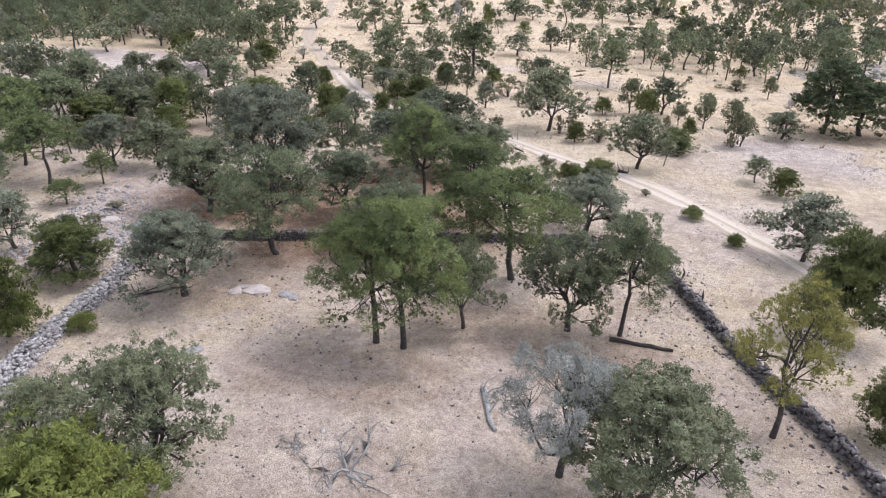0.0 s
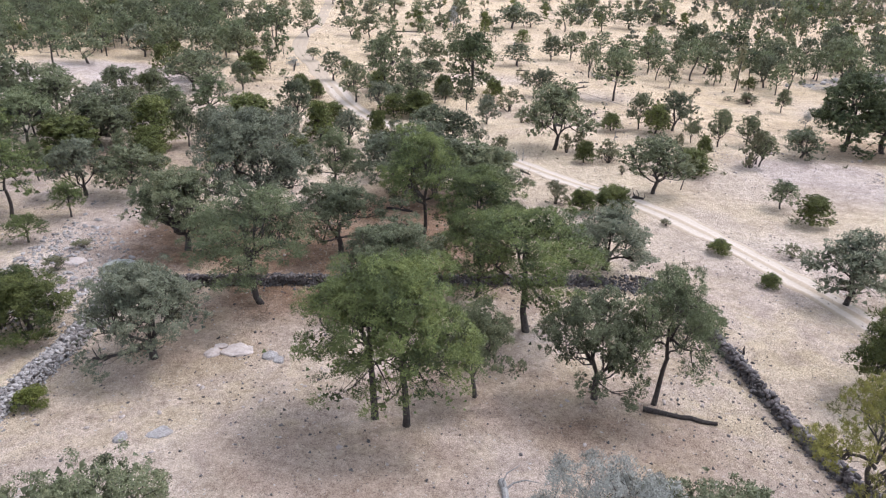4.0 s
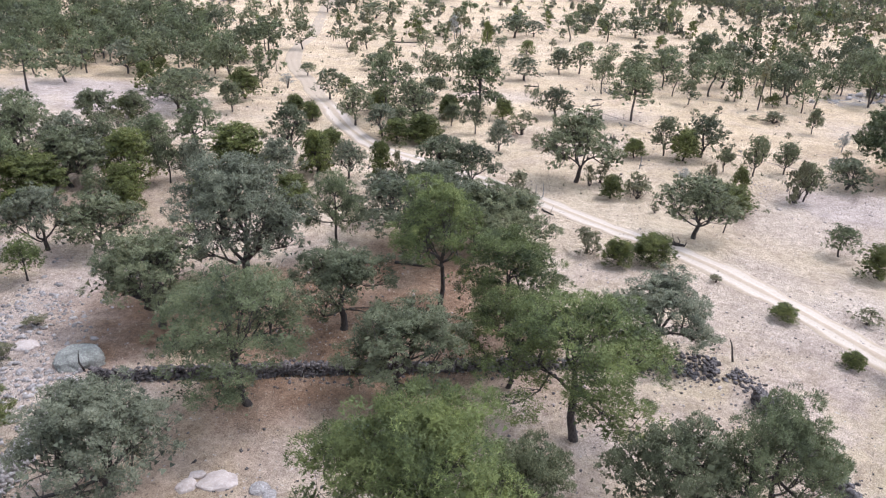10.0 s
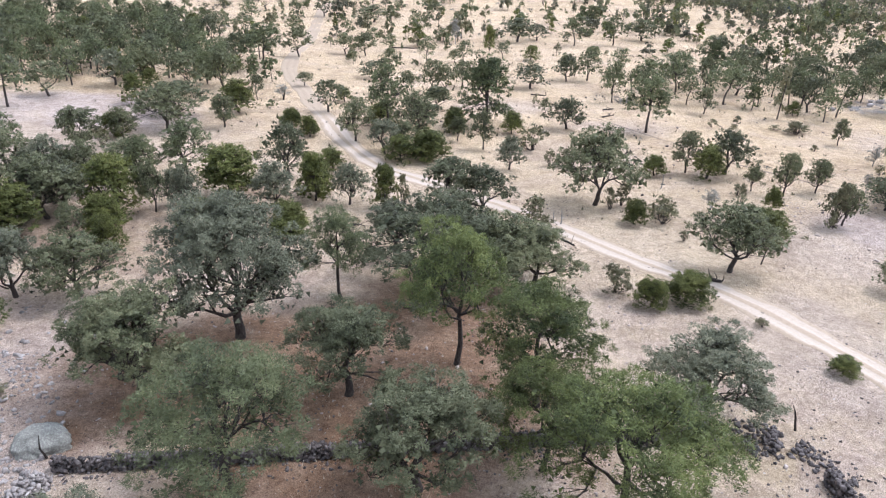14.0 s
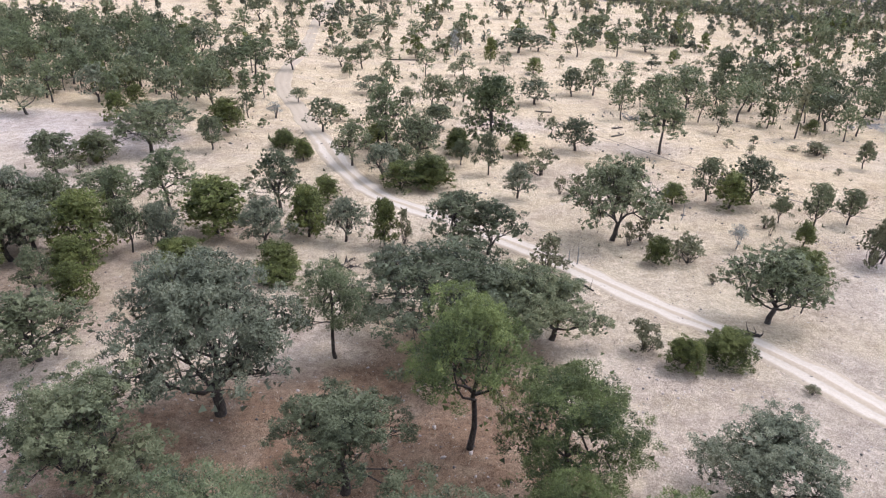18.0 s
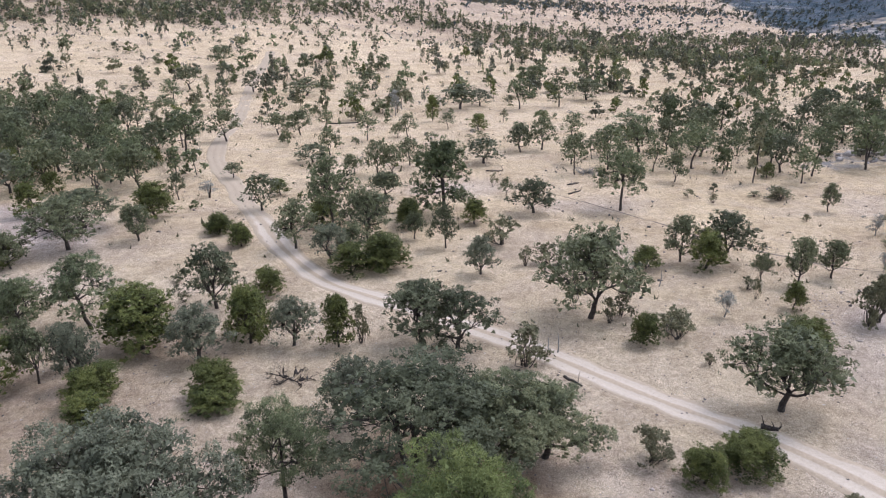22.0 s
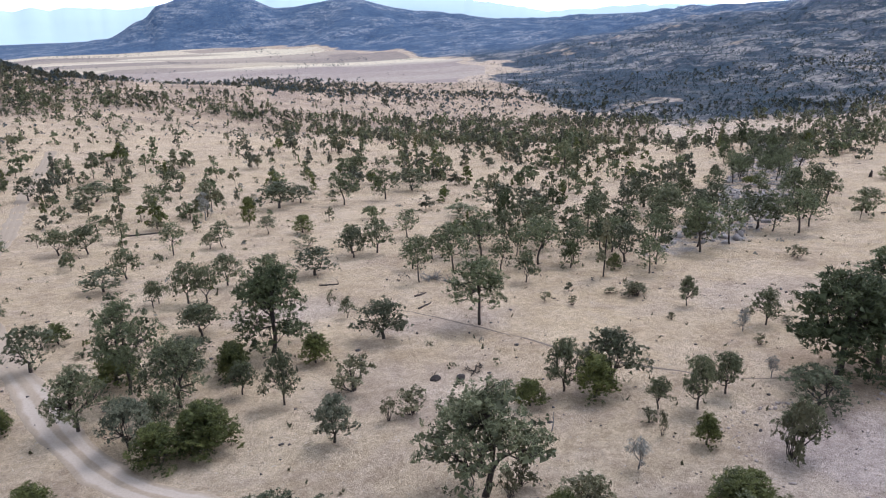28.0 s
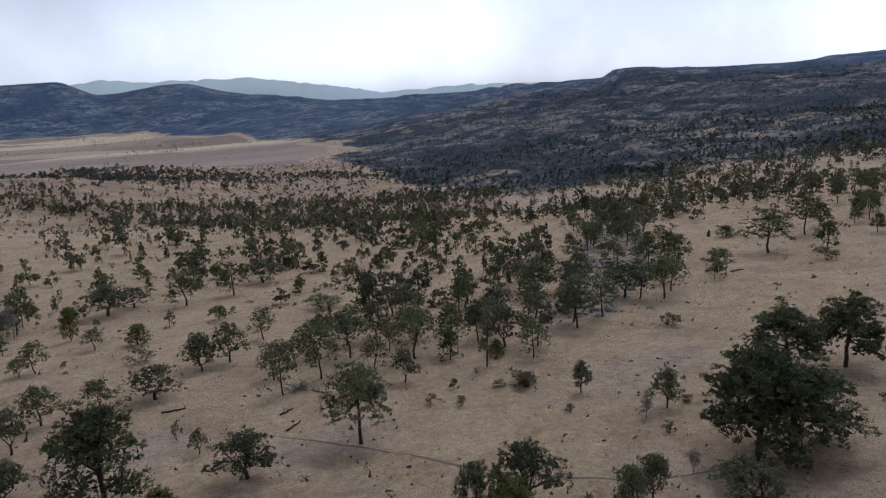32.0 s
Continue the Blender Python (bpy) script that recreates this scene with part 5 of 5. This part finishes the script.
def stone_wall(label, line, tall, thick, size, mat, singles, ruin=0.0, seed=0):
    """A dry stone wall: the stones of one stretch are pieces of their own, the rest and the core are joined."""
    rng = np.random.default_rng(30 + seed)
    line = road_line(line, 0.25)
    d = np.gradient(line, axis=0)
    d /= np.linalg.norm(d, axis=1)[:, None]
    total = len(line) * 0.25
    wall = tagged(new("stone_wall"), label, "wall", "dry stone walls of the old enclosure")
    shared = [mesh_from("stone", v, f, mat) for v, f in STONES]
    pieces, count = [], 0
    courses = max(2, int(tall / (size * 0.62)))
    for c in range(courses):
        zc = (c + 0.35) * tall / courses
        half = thick / 2 * (1 - 0.45 * c / courses)
        across = max(2, int(2 * half / (size * 0.8)))
        for a in range(across):
            s = rng.uniform(0, size)
            while s < total - 0.3:
                i = min(int(s / 0.25), len(line) - 1)
                low = 1 + 1.2 * float(lattice_noise(s, seed, 3.5, 31)) * (0.35 + ruin)
                step = size * rng.uniform(0.75, 1.25)
                if zc < tall * low and rng.random() > ruin * 0.5:
                    off = ((a + 0.5) / across - 0.5) * 2 * half + rng.normal() * size * (0.12 + 0.5 * ruin)
                    x, y = line[i][0] + d[i][1] * off, line[i][1] - d[i][0] * off
                    z = ground_z(x, y) + zc + rng.normal() * size * 0.1
                    big = size * rng.uniform(0.8, 1.5)
                    k = rng.integers(len(STONES))
                    shown = c >= courses - 2 or a in (0, across - 1)
                    if count < 300 and shown and singles[0] < s < singles[1]:
                        ob = part_of("stone", shared[k], wall)
                        ob.matrix_world = pose(x, y, z, rng.normal() * 20, rng.normal() * 20, rng.uniform(0, 360)) @ Matrix.Diagonal((big * rng.uniform(0.9, 1.5), big, big, 1))
                        count += 1
                    else:
                        pieces.append((laid(STONES[k][0], x, y, z, big, rng), STONES[k][1]))
                s += step
    for _ in range(int(total * 7)):
        i = rng.integers(len(line))
        off = rng.choice((-1, 1)) * (thick * 0.5 + abs(rng.normal()) * 0.7)
        x, y = line[i][0] + d[i][1] * off, line[i][1] - d[i][0] * off
        s = size * rng.uniform(0.3, 0.95)
        k = rng.integers(len(STONES))
        pieces.append((laid(STONES[k][0], x, y, ground_z(x, y) + s * 0.12, s, rng), STONES[k][1]))
    rest = part_of("rubble", mesh_from("rubble", *joined(pieces), mat), wall)
    rest["kind"] = "stuff"
    return wall


stone_wall("dark dry stone wall of stacked fieldstones", [(19.8, 57.0), (20.5, 51.3), (21.2, 46.0), (21.6, 40.7), (22.2, 36.4), (22.9, 33.0), (23.6, 28.0), (24.0, 20.0), (24.2, 10.0)], 1.05, 0.85, 0.3, MAT["stone_dark"], (2, 24), 0.16, 1)
stone_wall("pale tumbled dry stone wall of rounded fieldstones", [(-26.6, 55.6), (-26.6, 51.5), (-26.8, 47.5), (-27.0, 43.5), (-27.4, 39.5), (-27.5, 35.5), (-27.2, 30.0), (-27.5, 22.0)], 0.8, 1.8, 0.25, MAT["stone_pale"], (1, 16), 0.34, 2)
stone_wall("dark mossy dry stone wall across the slope below the grove", [(-26.0, 56.6), (-20.3, 57.2), (-15.9, 57.6), (-11.4, 58.3), (-6.0, 59.2), (-1.5, 59.8), (3.0, 60.3), (8.5, 60.6), (13.6, 60.8)], 0.95, 0.8, 0.28, MAT["stone_dark"], (0.5, 16), 0.08, 3)
stone_wall("collapsed heap of dark stones where the wall has fallen", [(14.0, 60.8), (16.5, 61.2), (18.6, 60.6)], 0.36, 3.4, 0.27, MAT["stone_dark"], (0, 6), 0.85, 4)
stone_wall("low fallen pile of wall stones on straw grass", [(19.4, 60.0), (20.4, 58.2), (20.9, 56.4)], 0.3, 2.0, 0.27, MAT["stone_dark"], (0, 5), 0.8, 5)


def boulder(label, x, y, sx, sy, sz, mat, turn=0.0, seed=0, name="boulder"):
    """A rounded half-buried rock."""
    bm = bmesh.new()
    bmesh.ops.create_icosphere(bm, subdivisions=5, radius=1.0)
    for v in bm.verts:
        p = v.co + Vector((seed * 3.7, seed, 0))
        n = noise.noise(p * 1.1) * 0.28 + noise.noise(p * 3.3) * 0.1 + noise.noise(p * 9) * 0.04
        crack = abs(noise.noise(p * 1.7 + Vector((5, 2, 1))))
        n -= 0.09 * max(0.0, 1 - crack / 0.05)
        v.co *= 1 + n
        if v.co.z > 0.55:
            v.co.z = 0.55 + (v.co.z - 0.55) * 0.4
    for f in bm.faces:
        f.smooth = True
    me = bpy.data.meshes.new(name)
    bm.to_mesh(me)
    bm.free()
    me.materials.append(mat)
    ob = new(name, me)
    ob.matrix_world = pose(x, y, ground_z(x, y) - 0.1 * sz, 0, 0, turn) @ Matrix.Diagonal((sx, sy, sz, 1))
    return tagged(ob, label, "rock", "rocks on the slope")


boulder("large grey-green lichened boulder beside the wall corner", -28.0, 58.8, 1.75, 1.5, 1.35, MAT["boulder"], 20, 1)
boulder("broad pale pink flat rock on bare earth", -14.9, 47.0, 1.1, 0.75, 0.42, MAT["pink_rock"], 12, 2)
boulder("pale pink rock beside the flat rock", -16.6, 46.6, 0.6, 0.5, 0.35, MAT["pink_rock"], 50, 3)
boulder("small pale rock beside the flat rock", -16.2, 47.5, 0.5, 0.35, 0.3, MAT["pink_rock"], 10, 4)
boulder("grey rock with broken top in dry earth", -12.6, 46.6, 0.6, 0.55, 0.4, MAT["stone_pale"], 70, 5)
boulder("grey rock with broken top in dry earth", -11.9, 46.2, 0.4, 0.4, 0.3, MAT["stone_pale"], 10, 6)
boulder("low pale rock in trodden earth", -17.0, 37.8, 0.7, 0.5, 0.3, MAT["stone_pale"], 30, 7)
boulder("low pale rock in trodden earth", -19.0, 37.2, 0.45, 0.4, 0.35, MAT["stone_pale"], 90, 8)
boulder("pale rock lying on bare stony ground", -32.5, 60.5, 0.9, 0.7, 0.4, MAT["pink_rock"], 0, 9)
boulder("pale rock lying on bare stony ground", -31.0, 52.0, 0.8, 0.6, 0.3, MAT["stone_pale"], 40, 10)
boulder("dark rock under the oak on bare earth", 8.4, 26.3, 0.5, 0.4, 0.35, MAT["stone_dark"], 40, 11)


def log(label, a, b, r, mat, bendy=0.04, branches=0, seed=0, name="fallen_log"):
    """A fallen trunk lying on the ground, with stubs of branches as parts."""
    rng = np.random.default_rng(60 + seed)
    n = 7
    t = np.linspace(0, 1, n)
    xy = np.array(a)[None] + (np.array(b) - np.array(a))[None] * t[:, None] + rng.normal(size=(n, 2)) * bendy
    z = np.array([ground_z(*p) for p in xy]) + r * 0.6
    pts = np.column_stack([xy, z])
    base = tagged(new(name), label, "log", "fallen wood on the slope")
    v, f = tube(pts, r * np.linspace(1.1, 0.6, n) * rng.uniform(0.9, 1.1, n), 9)
    bm = bmesh.new()
    vs = [bm.verts.new(p) for p in v]
    for q in f:
        bm.faces.new([vs[i] for i in q])
    bm.faces.new(vs[:9][::-1])
    bm.faces.new(vs[-9:])
    me = bpy.data.meshes.new("log_trunk")
    bm.to_mesh(me)
    bm.free()
    me.materials.append(mat)
    part_of("trunk", me, base)
    for k in range(branches):
        p = pts[rng.integers(1, n)]
        tip = p + np.array([rng.normal() * 0.9, rng.normal() * 0.9, abs(rng.normal()) * 0.6 + 0.1])
        part_of("branch", mesh_from("branch", *tube(bent(p, tip, rng, 0.15, 3), r * np.array([0.4, 0.3, 0.2, 0.08]), 5), mat), base)
    return base


log("long dark fallen log lying below the pine", (12.6, 42.3), (16.9, 40.8), 0.19, MAT["dead"], 0.05, 0, 1)
log("bleached grey fallen trunk with a broken end", (2.8, 35.0), (3.1, 30.6), 0.19, MAT["grey_bark"], 0.1, 3, 2)
log("crooked dark fallen branch beside the grey oak", (-24.4, 45.2), (-20.6, 47.2), 0.13, MAT["dead"], 0.12, 4, 3)
log("dark rotten log among litter under the oaks", (-6.6, 78.2), (-3.6, 77.6), 0.16, MAT["dead"], 0.08, 3, 4)
log("short charred log beside the dirt track", (22.9, 85.0), (23.9, 84.3), 0.24, MAT["dead"], 0.06, 3, 5)
log("dark fallen branch at the edge of the track", (10.2, 95.0), (11.2, 93.2), 0.14, MAT["dead"], 0.05, 1, 6)


def dead_brush(label, x, y, reach, stems, mat, seed):
    """A fallen crown of dead wood: crooked stems that fork and fork again, lying on the ground."""
    rng = np.random.default_rng(140 + seed)
    base = tagged(new("dead_branches"), label, "dead wood", "fallen wood on the slope")
    z0 = ground_z(x, y)
    for k in range(stems):
        a = 2 * math.pi * (k + rng.uniform(-0.3, 0.3)) / stems
        far_out = reach * rng.uniform(0.6, 1.0)
        ex, ey = x + math.cos(a) * far_out, y + math.sin(a) * far_out
        tip = np.array((ex, ey, ground_z(ex, ey) + rng.uniform(0.05, 0.3) * reach))
        way = bent((x + math.cos(a) * 0.1, y + math.sin(a) * 0.1, z0 + 0.08), tip, rng, 0.12, 5, 0.05)
        r = 0.03 + 0.022 * reach * rng.uniform(0.6, 1.1)
        pieces = [tube(way, r * np.array([1, 0.85, 0.7, 0.55, 0.4, 0.2]), 6)]
        for _ in range(5):
            start = way[rng.integers(1, 5)]
            d = unit(tip - way[0] + rng.normal(size=3) * reach * 0.6)
            end = start + d * reach * rng.uniform(0.25, 0.5)
            end[2] = max(end[2], ground_z(end[0], end[1]) + 0.04)
            side = bent(start, end, rng, 0.15, 3, 0.05)
            pieces.append(tube(side, r * np.array([0.5, 0.38, 0.26, 0.1]), 4))
            for _ in range(3):
                s0 = side[rng.integers(1, 4)]
                pieces.append(tube(bent(s0, s0 + d * reach * 0.15 + rng.normal(size=3) * reach * 0.09, rng, 0.1, 2), r * np.array([0.24, 0.16, 0.06]), 3))
        part_of("branch", mesh_from("branch", *grown(pieces), mat, True), base)
    return base


dead_brush("bleached dead branches sprawling over trodden earth", -4.9, 26.4, 3.0, 6, MAT["grey_bark"], 1)
dead_brush("small grey dead branches on trodden earth", -8.2, 28.4, 1.0, 5, MAT["grey_bark"], 2)
dead_brush("tangle of dark dead branches beside the junipers", -14.0, 97.6, 2.2, 7, MAT["dead"], 3)
dead_brush("dead branches heaped beside a juniper", -28.5, 88.0, 1.8, 6, MAT["grey_bark"], 4)
dead_brush("grey dead branches on litter", -29.8, 72.0, 1.7, 5, MAT["grey_bark"], 5)
dead_brush("heap of grey dead branches at the ravine edge", 37.0, 172.3, 3.0, 9, MAT["grey_bark"], 6)
dead_brush("dark dead branches lying in dry grass", 26.8, 131.6, 1.6, 6, MAT["dead"], 7)
log("thin fallen trunk in open grass", (29.0, 157.0), (31.5, 158.5), 0.15, MAT["dead"], 0.06, 1, 12)


log("dark fallen log in the dry grass by the ravine", (30.6, 163.0), (33.0, 164.2), 0.16, MAT["dead"], 0.06, 2, 13)
log("bleached fallen trunk at the ravine edge", (38.5, 170.0), (39.5, 166.6), 0.2, MAT["grey_bark"], 0.06, 3, 14)
log("long dark fallen log in open dry grass", (-15.2, 239.2), (-7.0, 238.4), 0.22, MAT["dead"], 0.2, 3, 18)
log("grey fallen log among rocks", (18.0, 177.0), (21.0, 176.0), 0.16, MAT["dead"], 0.1, 3, 16)
log("grey log lying on the far meadow", (151.5, 172.8), (156.0, 172.0), 0.2, MAT["dead"], 0.1, 3, 17)
boulder("dark rounded boulder in open dry grass", 21.7, 131.5, 0.85, 0.6, 0.6, MAT["dead"], 20, 21)
boulder("dark rounded boulder in open dry grass", 24.6, 130.6, 0.9, 0.5, 0.5, MAT["dead"], 60, 22)


def snag(label, x, y, tall, r, mat, lean=(0.1, 0.0), seed=0, name="tree_stump"):
    """A broken standing stem with a splintered top."""
    rng = np.random.default_rng(80 + seed)
    tip = (lean[0] * tall, lean[1] * tall, tall)
    v, f = tube(bent((0, 0, -0.3), tip, rng, 0.04, 5), r * np.array([1.4, 1.05, 0.95, 0.85, 0.6, 0.25]), 8)
    ob = new(name, mesh_from(name, v, f, mat))
    ob.matrix_world = pose(x, y, ground_z(x, y))
    return tagged(ob, label, "stump", "dead stumps and stakes")


snag("leaning dark wooden stake beside the fallen wall", 20.2, 61.8, 2.2, 0.08, MAT["dead"], (-0.28, 0.0), 1)
snag("short weathered post beside the stone wall", 21.4, 53.2, 1.3, 0.09, MAT["dead"], (0.02, 0), 2)
snag("short leaning post beside the stone wall", 22.0, 49.0, 1.2, 0.1, MAT["dead"], (-0.15, 0), 3)
snag("broken dark stem standing by the boulder", -26.9, 57.6, 1.8, 0.07, MAT["dead"], (-0.1, 0), 4)
snag("thin grey dead stem standing beside the track", 10.8, 99.6, 2.0, 0.07, MAT["grey_bark"], (0.1, 0.1), 5)
snag("thin grey dead stem standing beside the track", 10.3, 99.9, 1.5, 0.06, MAT["grey_bark"], (-0.15, 0.1), 6)
snag("leaning bare dead stem behind the oak", 30.0, 89.5, 2.2, 0.07, MAT["dead"], (0.3, 0.1), 7)
snag("small dark stump in open grass", 45.5, 103.0, 0.9, 0.14, MAT["dead"], (0.05, 0), 8)
snag("small dark stump on the far meadow", 196.5, 210.0, 2.2, 0.5, MAT["dead"], (0.0, 0), 9)
snag("thin grey dead stem in dry grass", 27.2, 114.6, 2.2, 0.07, MAT["grey_bark"], (0.1, 0), 10)
snag("broken dark trunk in open grass", -33.2, 163.6, 2.4, 0.16, MAT["dead"], (0.25, 0), 11)


# ---- loose stones and dry tufts, uncounted ----
def litter_stones(name, count, box, size, mat, label, seed, want=None):
    rng = np.random.default_rng(seed)
    x, y = rng.uniform(box[0], box[1], count), rng.uniform(box[2], box[3], count)
    patch = lattice_noise(x, y, 9, seed) + 0.5 * lattice_noise(x, y, 3, seed + 1)
    ok = rng.random(count) < np.clip(0.34 + 1.8 * patch, 0.06, 1)
    if want is not None:
        ok &= want(x, y)
    x, y = x[ok], y[ok]
    z = height(x, y)
    pieces = []
    for a, b, c in zip(x, y, z):
        s = min(size * rng.lognormal(-0.1, 0.6), 2.4 * size)
        k = rng.integers(len(STONES))
        pieces.append((laid(STONES[k][0], a, b, c + 0.08 * s, s, rng), STONES[k][1]))
    return tagged(new(name, mesh_from(name, *joined(pieces), mat)), label, "stones", kind="stuff")


def gully(label, line, wide, seed):
    """A narrow dark strip laid on the slope along a wash, its edges a little broken."""
    line = road_line(line, 0.6)
    d = np.gradient(line, axis=0)
    d /= np.linalg.norm(d, axis=1)[:, None]
    s = np.arange(len(line)) * 0.6
    line = line + 1.1 * np.stack([lattice_noise(s, s * 0, 4, seed), lattice_noise(s, s * 0, 4, seed + 1)], 1)
    w = wide * np.clip(0.5 + 1.1 * lattice_noise(s, s * 0, 3, seed + 2) + 0.2, 0.04, 1)
    across = np.array([-1, -0.4, 0.3, 1.0])
    xy = line[:, None] + np.stack([d[:, 1], -d[:, 0]], 1)[:, None] * across[None, :, None] * w[:, None, None]
    z = height(xy[..., 0], xy[..., 1]) + np.array([0.02, 0.035, 0.045, 0.02])
    idx = np.arange(xy[..., 0].size).reshape(z.shape)
    f = np.stack([idx[:-1, :-1], idx[:-1, 1:], idx[1:, 1:], idx[1:, :-1]], -1).reshape(-1, 4)
    return tagged(new("gully", mesh_from("gully", np.concatenate([xy, z[..., None]], -1).reshape(-1, 3), f, MAT["wash"], True)), label, "gully", kind="structure")


gully("narrow dark wash winding down the dry slope", [(22, 163), (27.8, 156), (35, 143.6), (43, 126.5), (50, 118), (60, 113)], 0.26, 51)


def off_road(x, y):
    d = np.full(len(x), 99.0)
    for px, py in ROAD[::4]:
        d = np.minimum(d, np.hypot(x - px, y - py))
    return d > 2.6


litter_stones("loose_stones", 15000, (-45, 60, 12, 110), 0.085, MAT["stone_dark"], "small dark loose stones over dry earth", 101)
litter_stones("scattered_stones", 5200, (-28, 24, 14, 62), 0.1, MAT["stone_dark"], "fist-sized dark stones scattered over trodden earth", 107)
litter_stones("loose_pale_stones", 3400, (-45, 45, 14, 80), 0.13, MAT["pink_rock"], "small pale loose stones over dry earth", 102)
litter_stones("stony_outcrop", 2600, (-38, -27, 48, 78), 0.2, MAT["stone_pale"], "broken grey stones on bare ground", 103)
litter_stones("stony_patch", 1500, (40, 70, 86, 110), 0.2, MAT["pink_rock"], "pinkish broken stones on a bare patch", 105)
litter_stones("meadow_stones", 1500, (-40, 90, 105, 200), 0.22, MAT["stone_dark"], "dark stones scattered over the dry meadow", 106)
litter_stones("ravine_rocks", 9000, (78, 280, 160, 335), 0.9, MAT["stone_pale"], "grey broken rocks along the ravine edge", 104,
              lambda x, y: inside(SLABS, x, y))


def grass_tufts(name, count, box, mat, label, seed, tall=0.16):
    rng = np.random.default_rng(seed)
    x, y = rng.uniform(box[0], box[1], count), rng.uniform(box[2], box[3], count)
    ok = (rng.random(count) < np.clip(0.5 + 1.4 * lattice_noise(x, y, 8, seed), 0.05, 1)) & off_road(x, y)
    x, y = x[ok], y[ok]
    n = len(x)
    base = np.column_stack([x, y, height(x, y)])
    vs = []
    for _ in range(4):
        t = rng.uniform(0, 6.28, n)
        h = tall * rng.lognormal(0, 0.35, n)
        w = (0.1 if tall < 0.3 else 0.3) * h
        c, s = np.cos(t), np.sin(t)
        foot = base + np.column_stack([c, s, 0 * c]) * (0.3 * h)[:, None]
        tip = foot + np.column_stack([c * h * 0.7, s * h * 0.7, h])
        vs.append(np.stack([foot + np.column_stack([-s * w, c * w, 0 * c - 0.02]), foot + np.column_stack([s * w, -c * w, 0 * c - 0.02]), tip], 1))
    v = np.concatenate(vs).reshape(-1, 3)
    return tagged(new(name, mesh_from(name, v, np.arange(len(v), dtype=np.int32).reshape(-1, 3), mat)), label, "grass", kind="stuff")


def straw_material():
    m = Nodes("straw_blades")
    rnd = m.n.new("ShaderNodeNewGeometry").outputs["Random Per Island"]
    return m.color(m.ramp(rnd, (0.0, (0.22, 0.165, 0.12)), (0.5, (0.46, 0.37, 0.27)), (1.0, (0.72, 0.61, 0.47)))).mat


STRAW = straw_material()
grass_tufts("dry_scrub", 1500, (-70, 190, 100, 270), MAT["shrub"], "low dark scrub dotted over the dry slope", 112, 0.31)
grass_tufts("dry_grass", 30000, (-45, 60, 12, 130), STRAW, "short dry straw grass tufts", 111, 0.13)


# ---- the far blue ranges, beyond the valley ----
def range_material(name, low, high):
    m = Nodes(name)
    # the pale blue of distance haze is painted as the ridge's colour
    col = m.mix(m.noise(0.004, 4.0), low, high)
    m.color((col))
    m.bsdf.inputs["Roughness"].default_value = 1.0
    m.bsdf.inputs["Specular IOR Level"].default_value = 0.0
    # the painted haze also glows by itself, though the ridge is no lamp
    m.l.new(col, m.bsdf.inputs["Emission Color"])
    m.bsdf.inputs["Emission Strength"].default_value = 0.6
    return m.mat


def far_range(name, label, r, peaks, base, mat, seed):
    """A ridge of hills on the horizon: direction and height of its summits."""
    az = np.arange(-40, 84, 0.25)
    top = np.interp(az, [p[0] for p in peaks], [p[1] for p in peaks])
    top = top + 16 * lattice_noise(az * 10, az * 0, 11, seed) + 9 * lattice_noise(az * 10, az * 0, 3.3, seed + 1)
    rows = []
    for f, dr in ((0.0, -350), (0.35, -240), (0.7, -120), (1.0, 0), (0.6, 150)):
        rr = r + dr + 60 * lattice_noise(az * 10, az * 0 + dr, 40, seed + 2)
        x, y = -2 + rr * np.sin(np.radians(az)), 73 + rr * np.cos(np.radians(az))
        rows.append(np.column_stack([x, y, base + (top - base) * f]))
    v = np.concatenate(rows)
    n = len(az)
    idx = np.arange(len(v)).reshape(-1, n)
    f = np.stack([idx[:-1, :-1], idx[:-1, 1:], idx[1:, 1:], idx[1:, :-1]], -1).reshape(-1, 4)
    return tagged(new(name, mesh_from(name, v, f, mat, True)), label, "backdrop", kind="structure")


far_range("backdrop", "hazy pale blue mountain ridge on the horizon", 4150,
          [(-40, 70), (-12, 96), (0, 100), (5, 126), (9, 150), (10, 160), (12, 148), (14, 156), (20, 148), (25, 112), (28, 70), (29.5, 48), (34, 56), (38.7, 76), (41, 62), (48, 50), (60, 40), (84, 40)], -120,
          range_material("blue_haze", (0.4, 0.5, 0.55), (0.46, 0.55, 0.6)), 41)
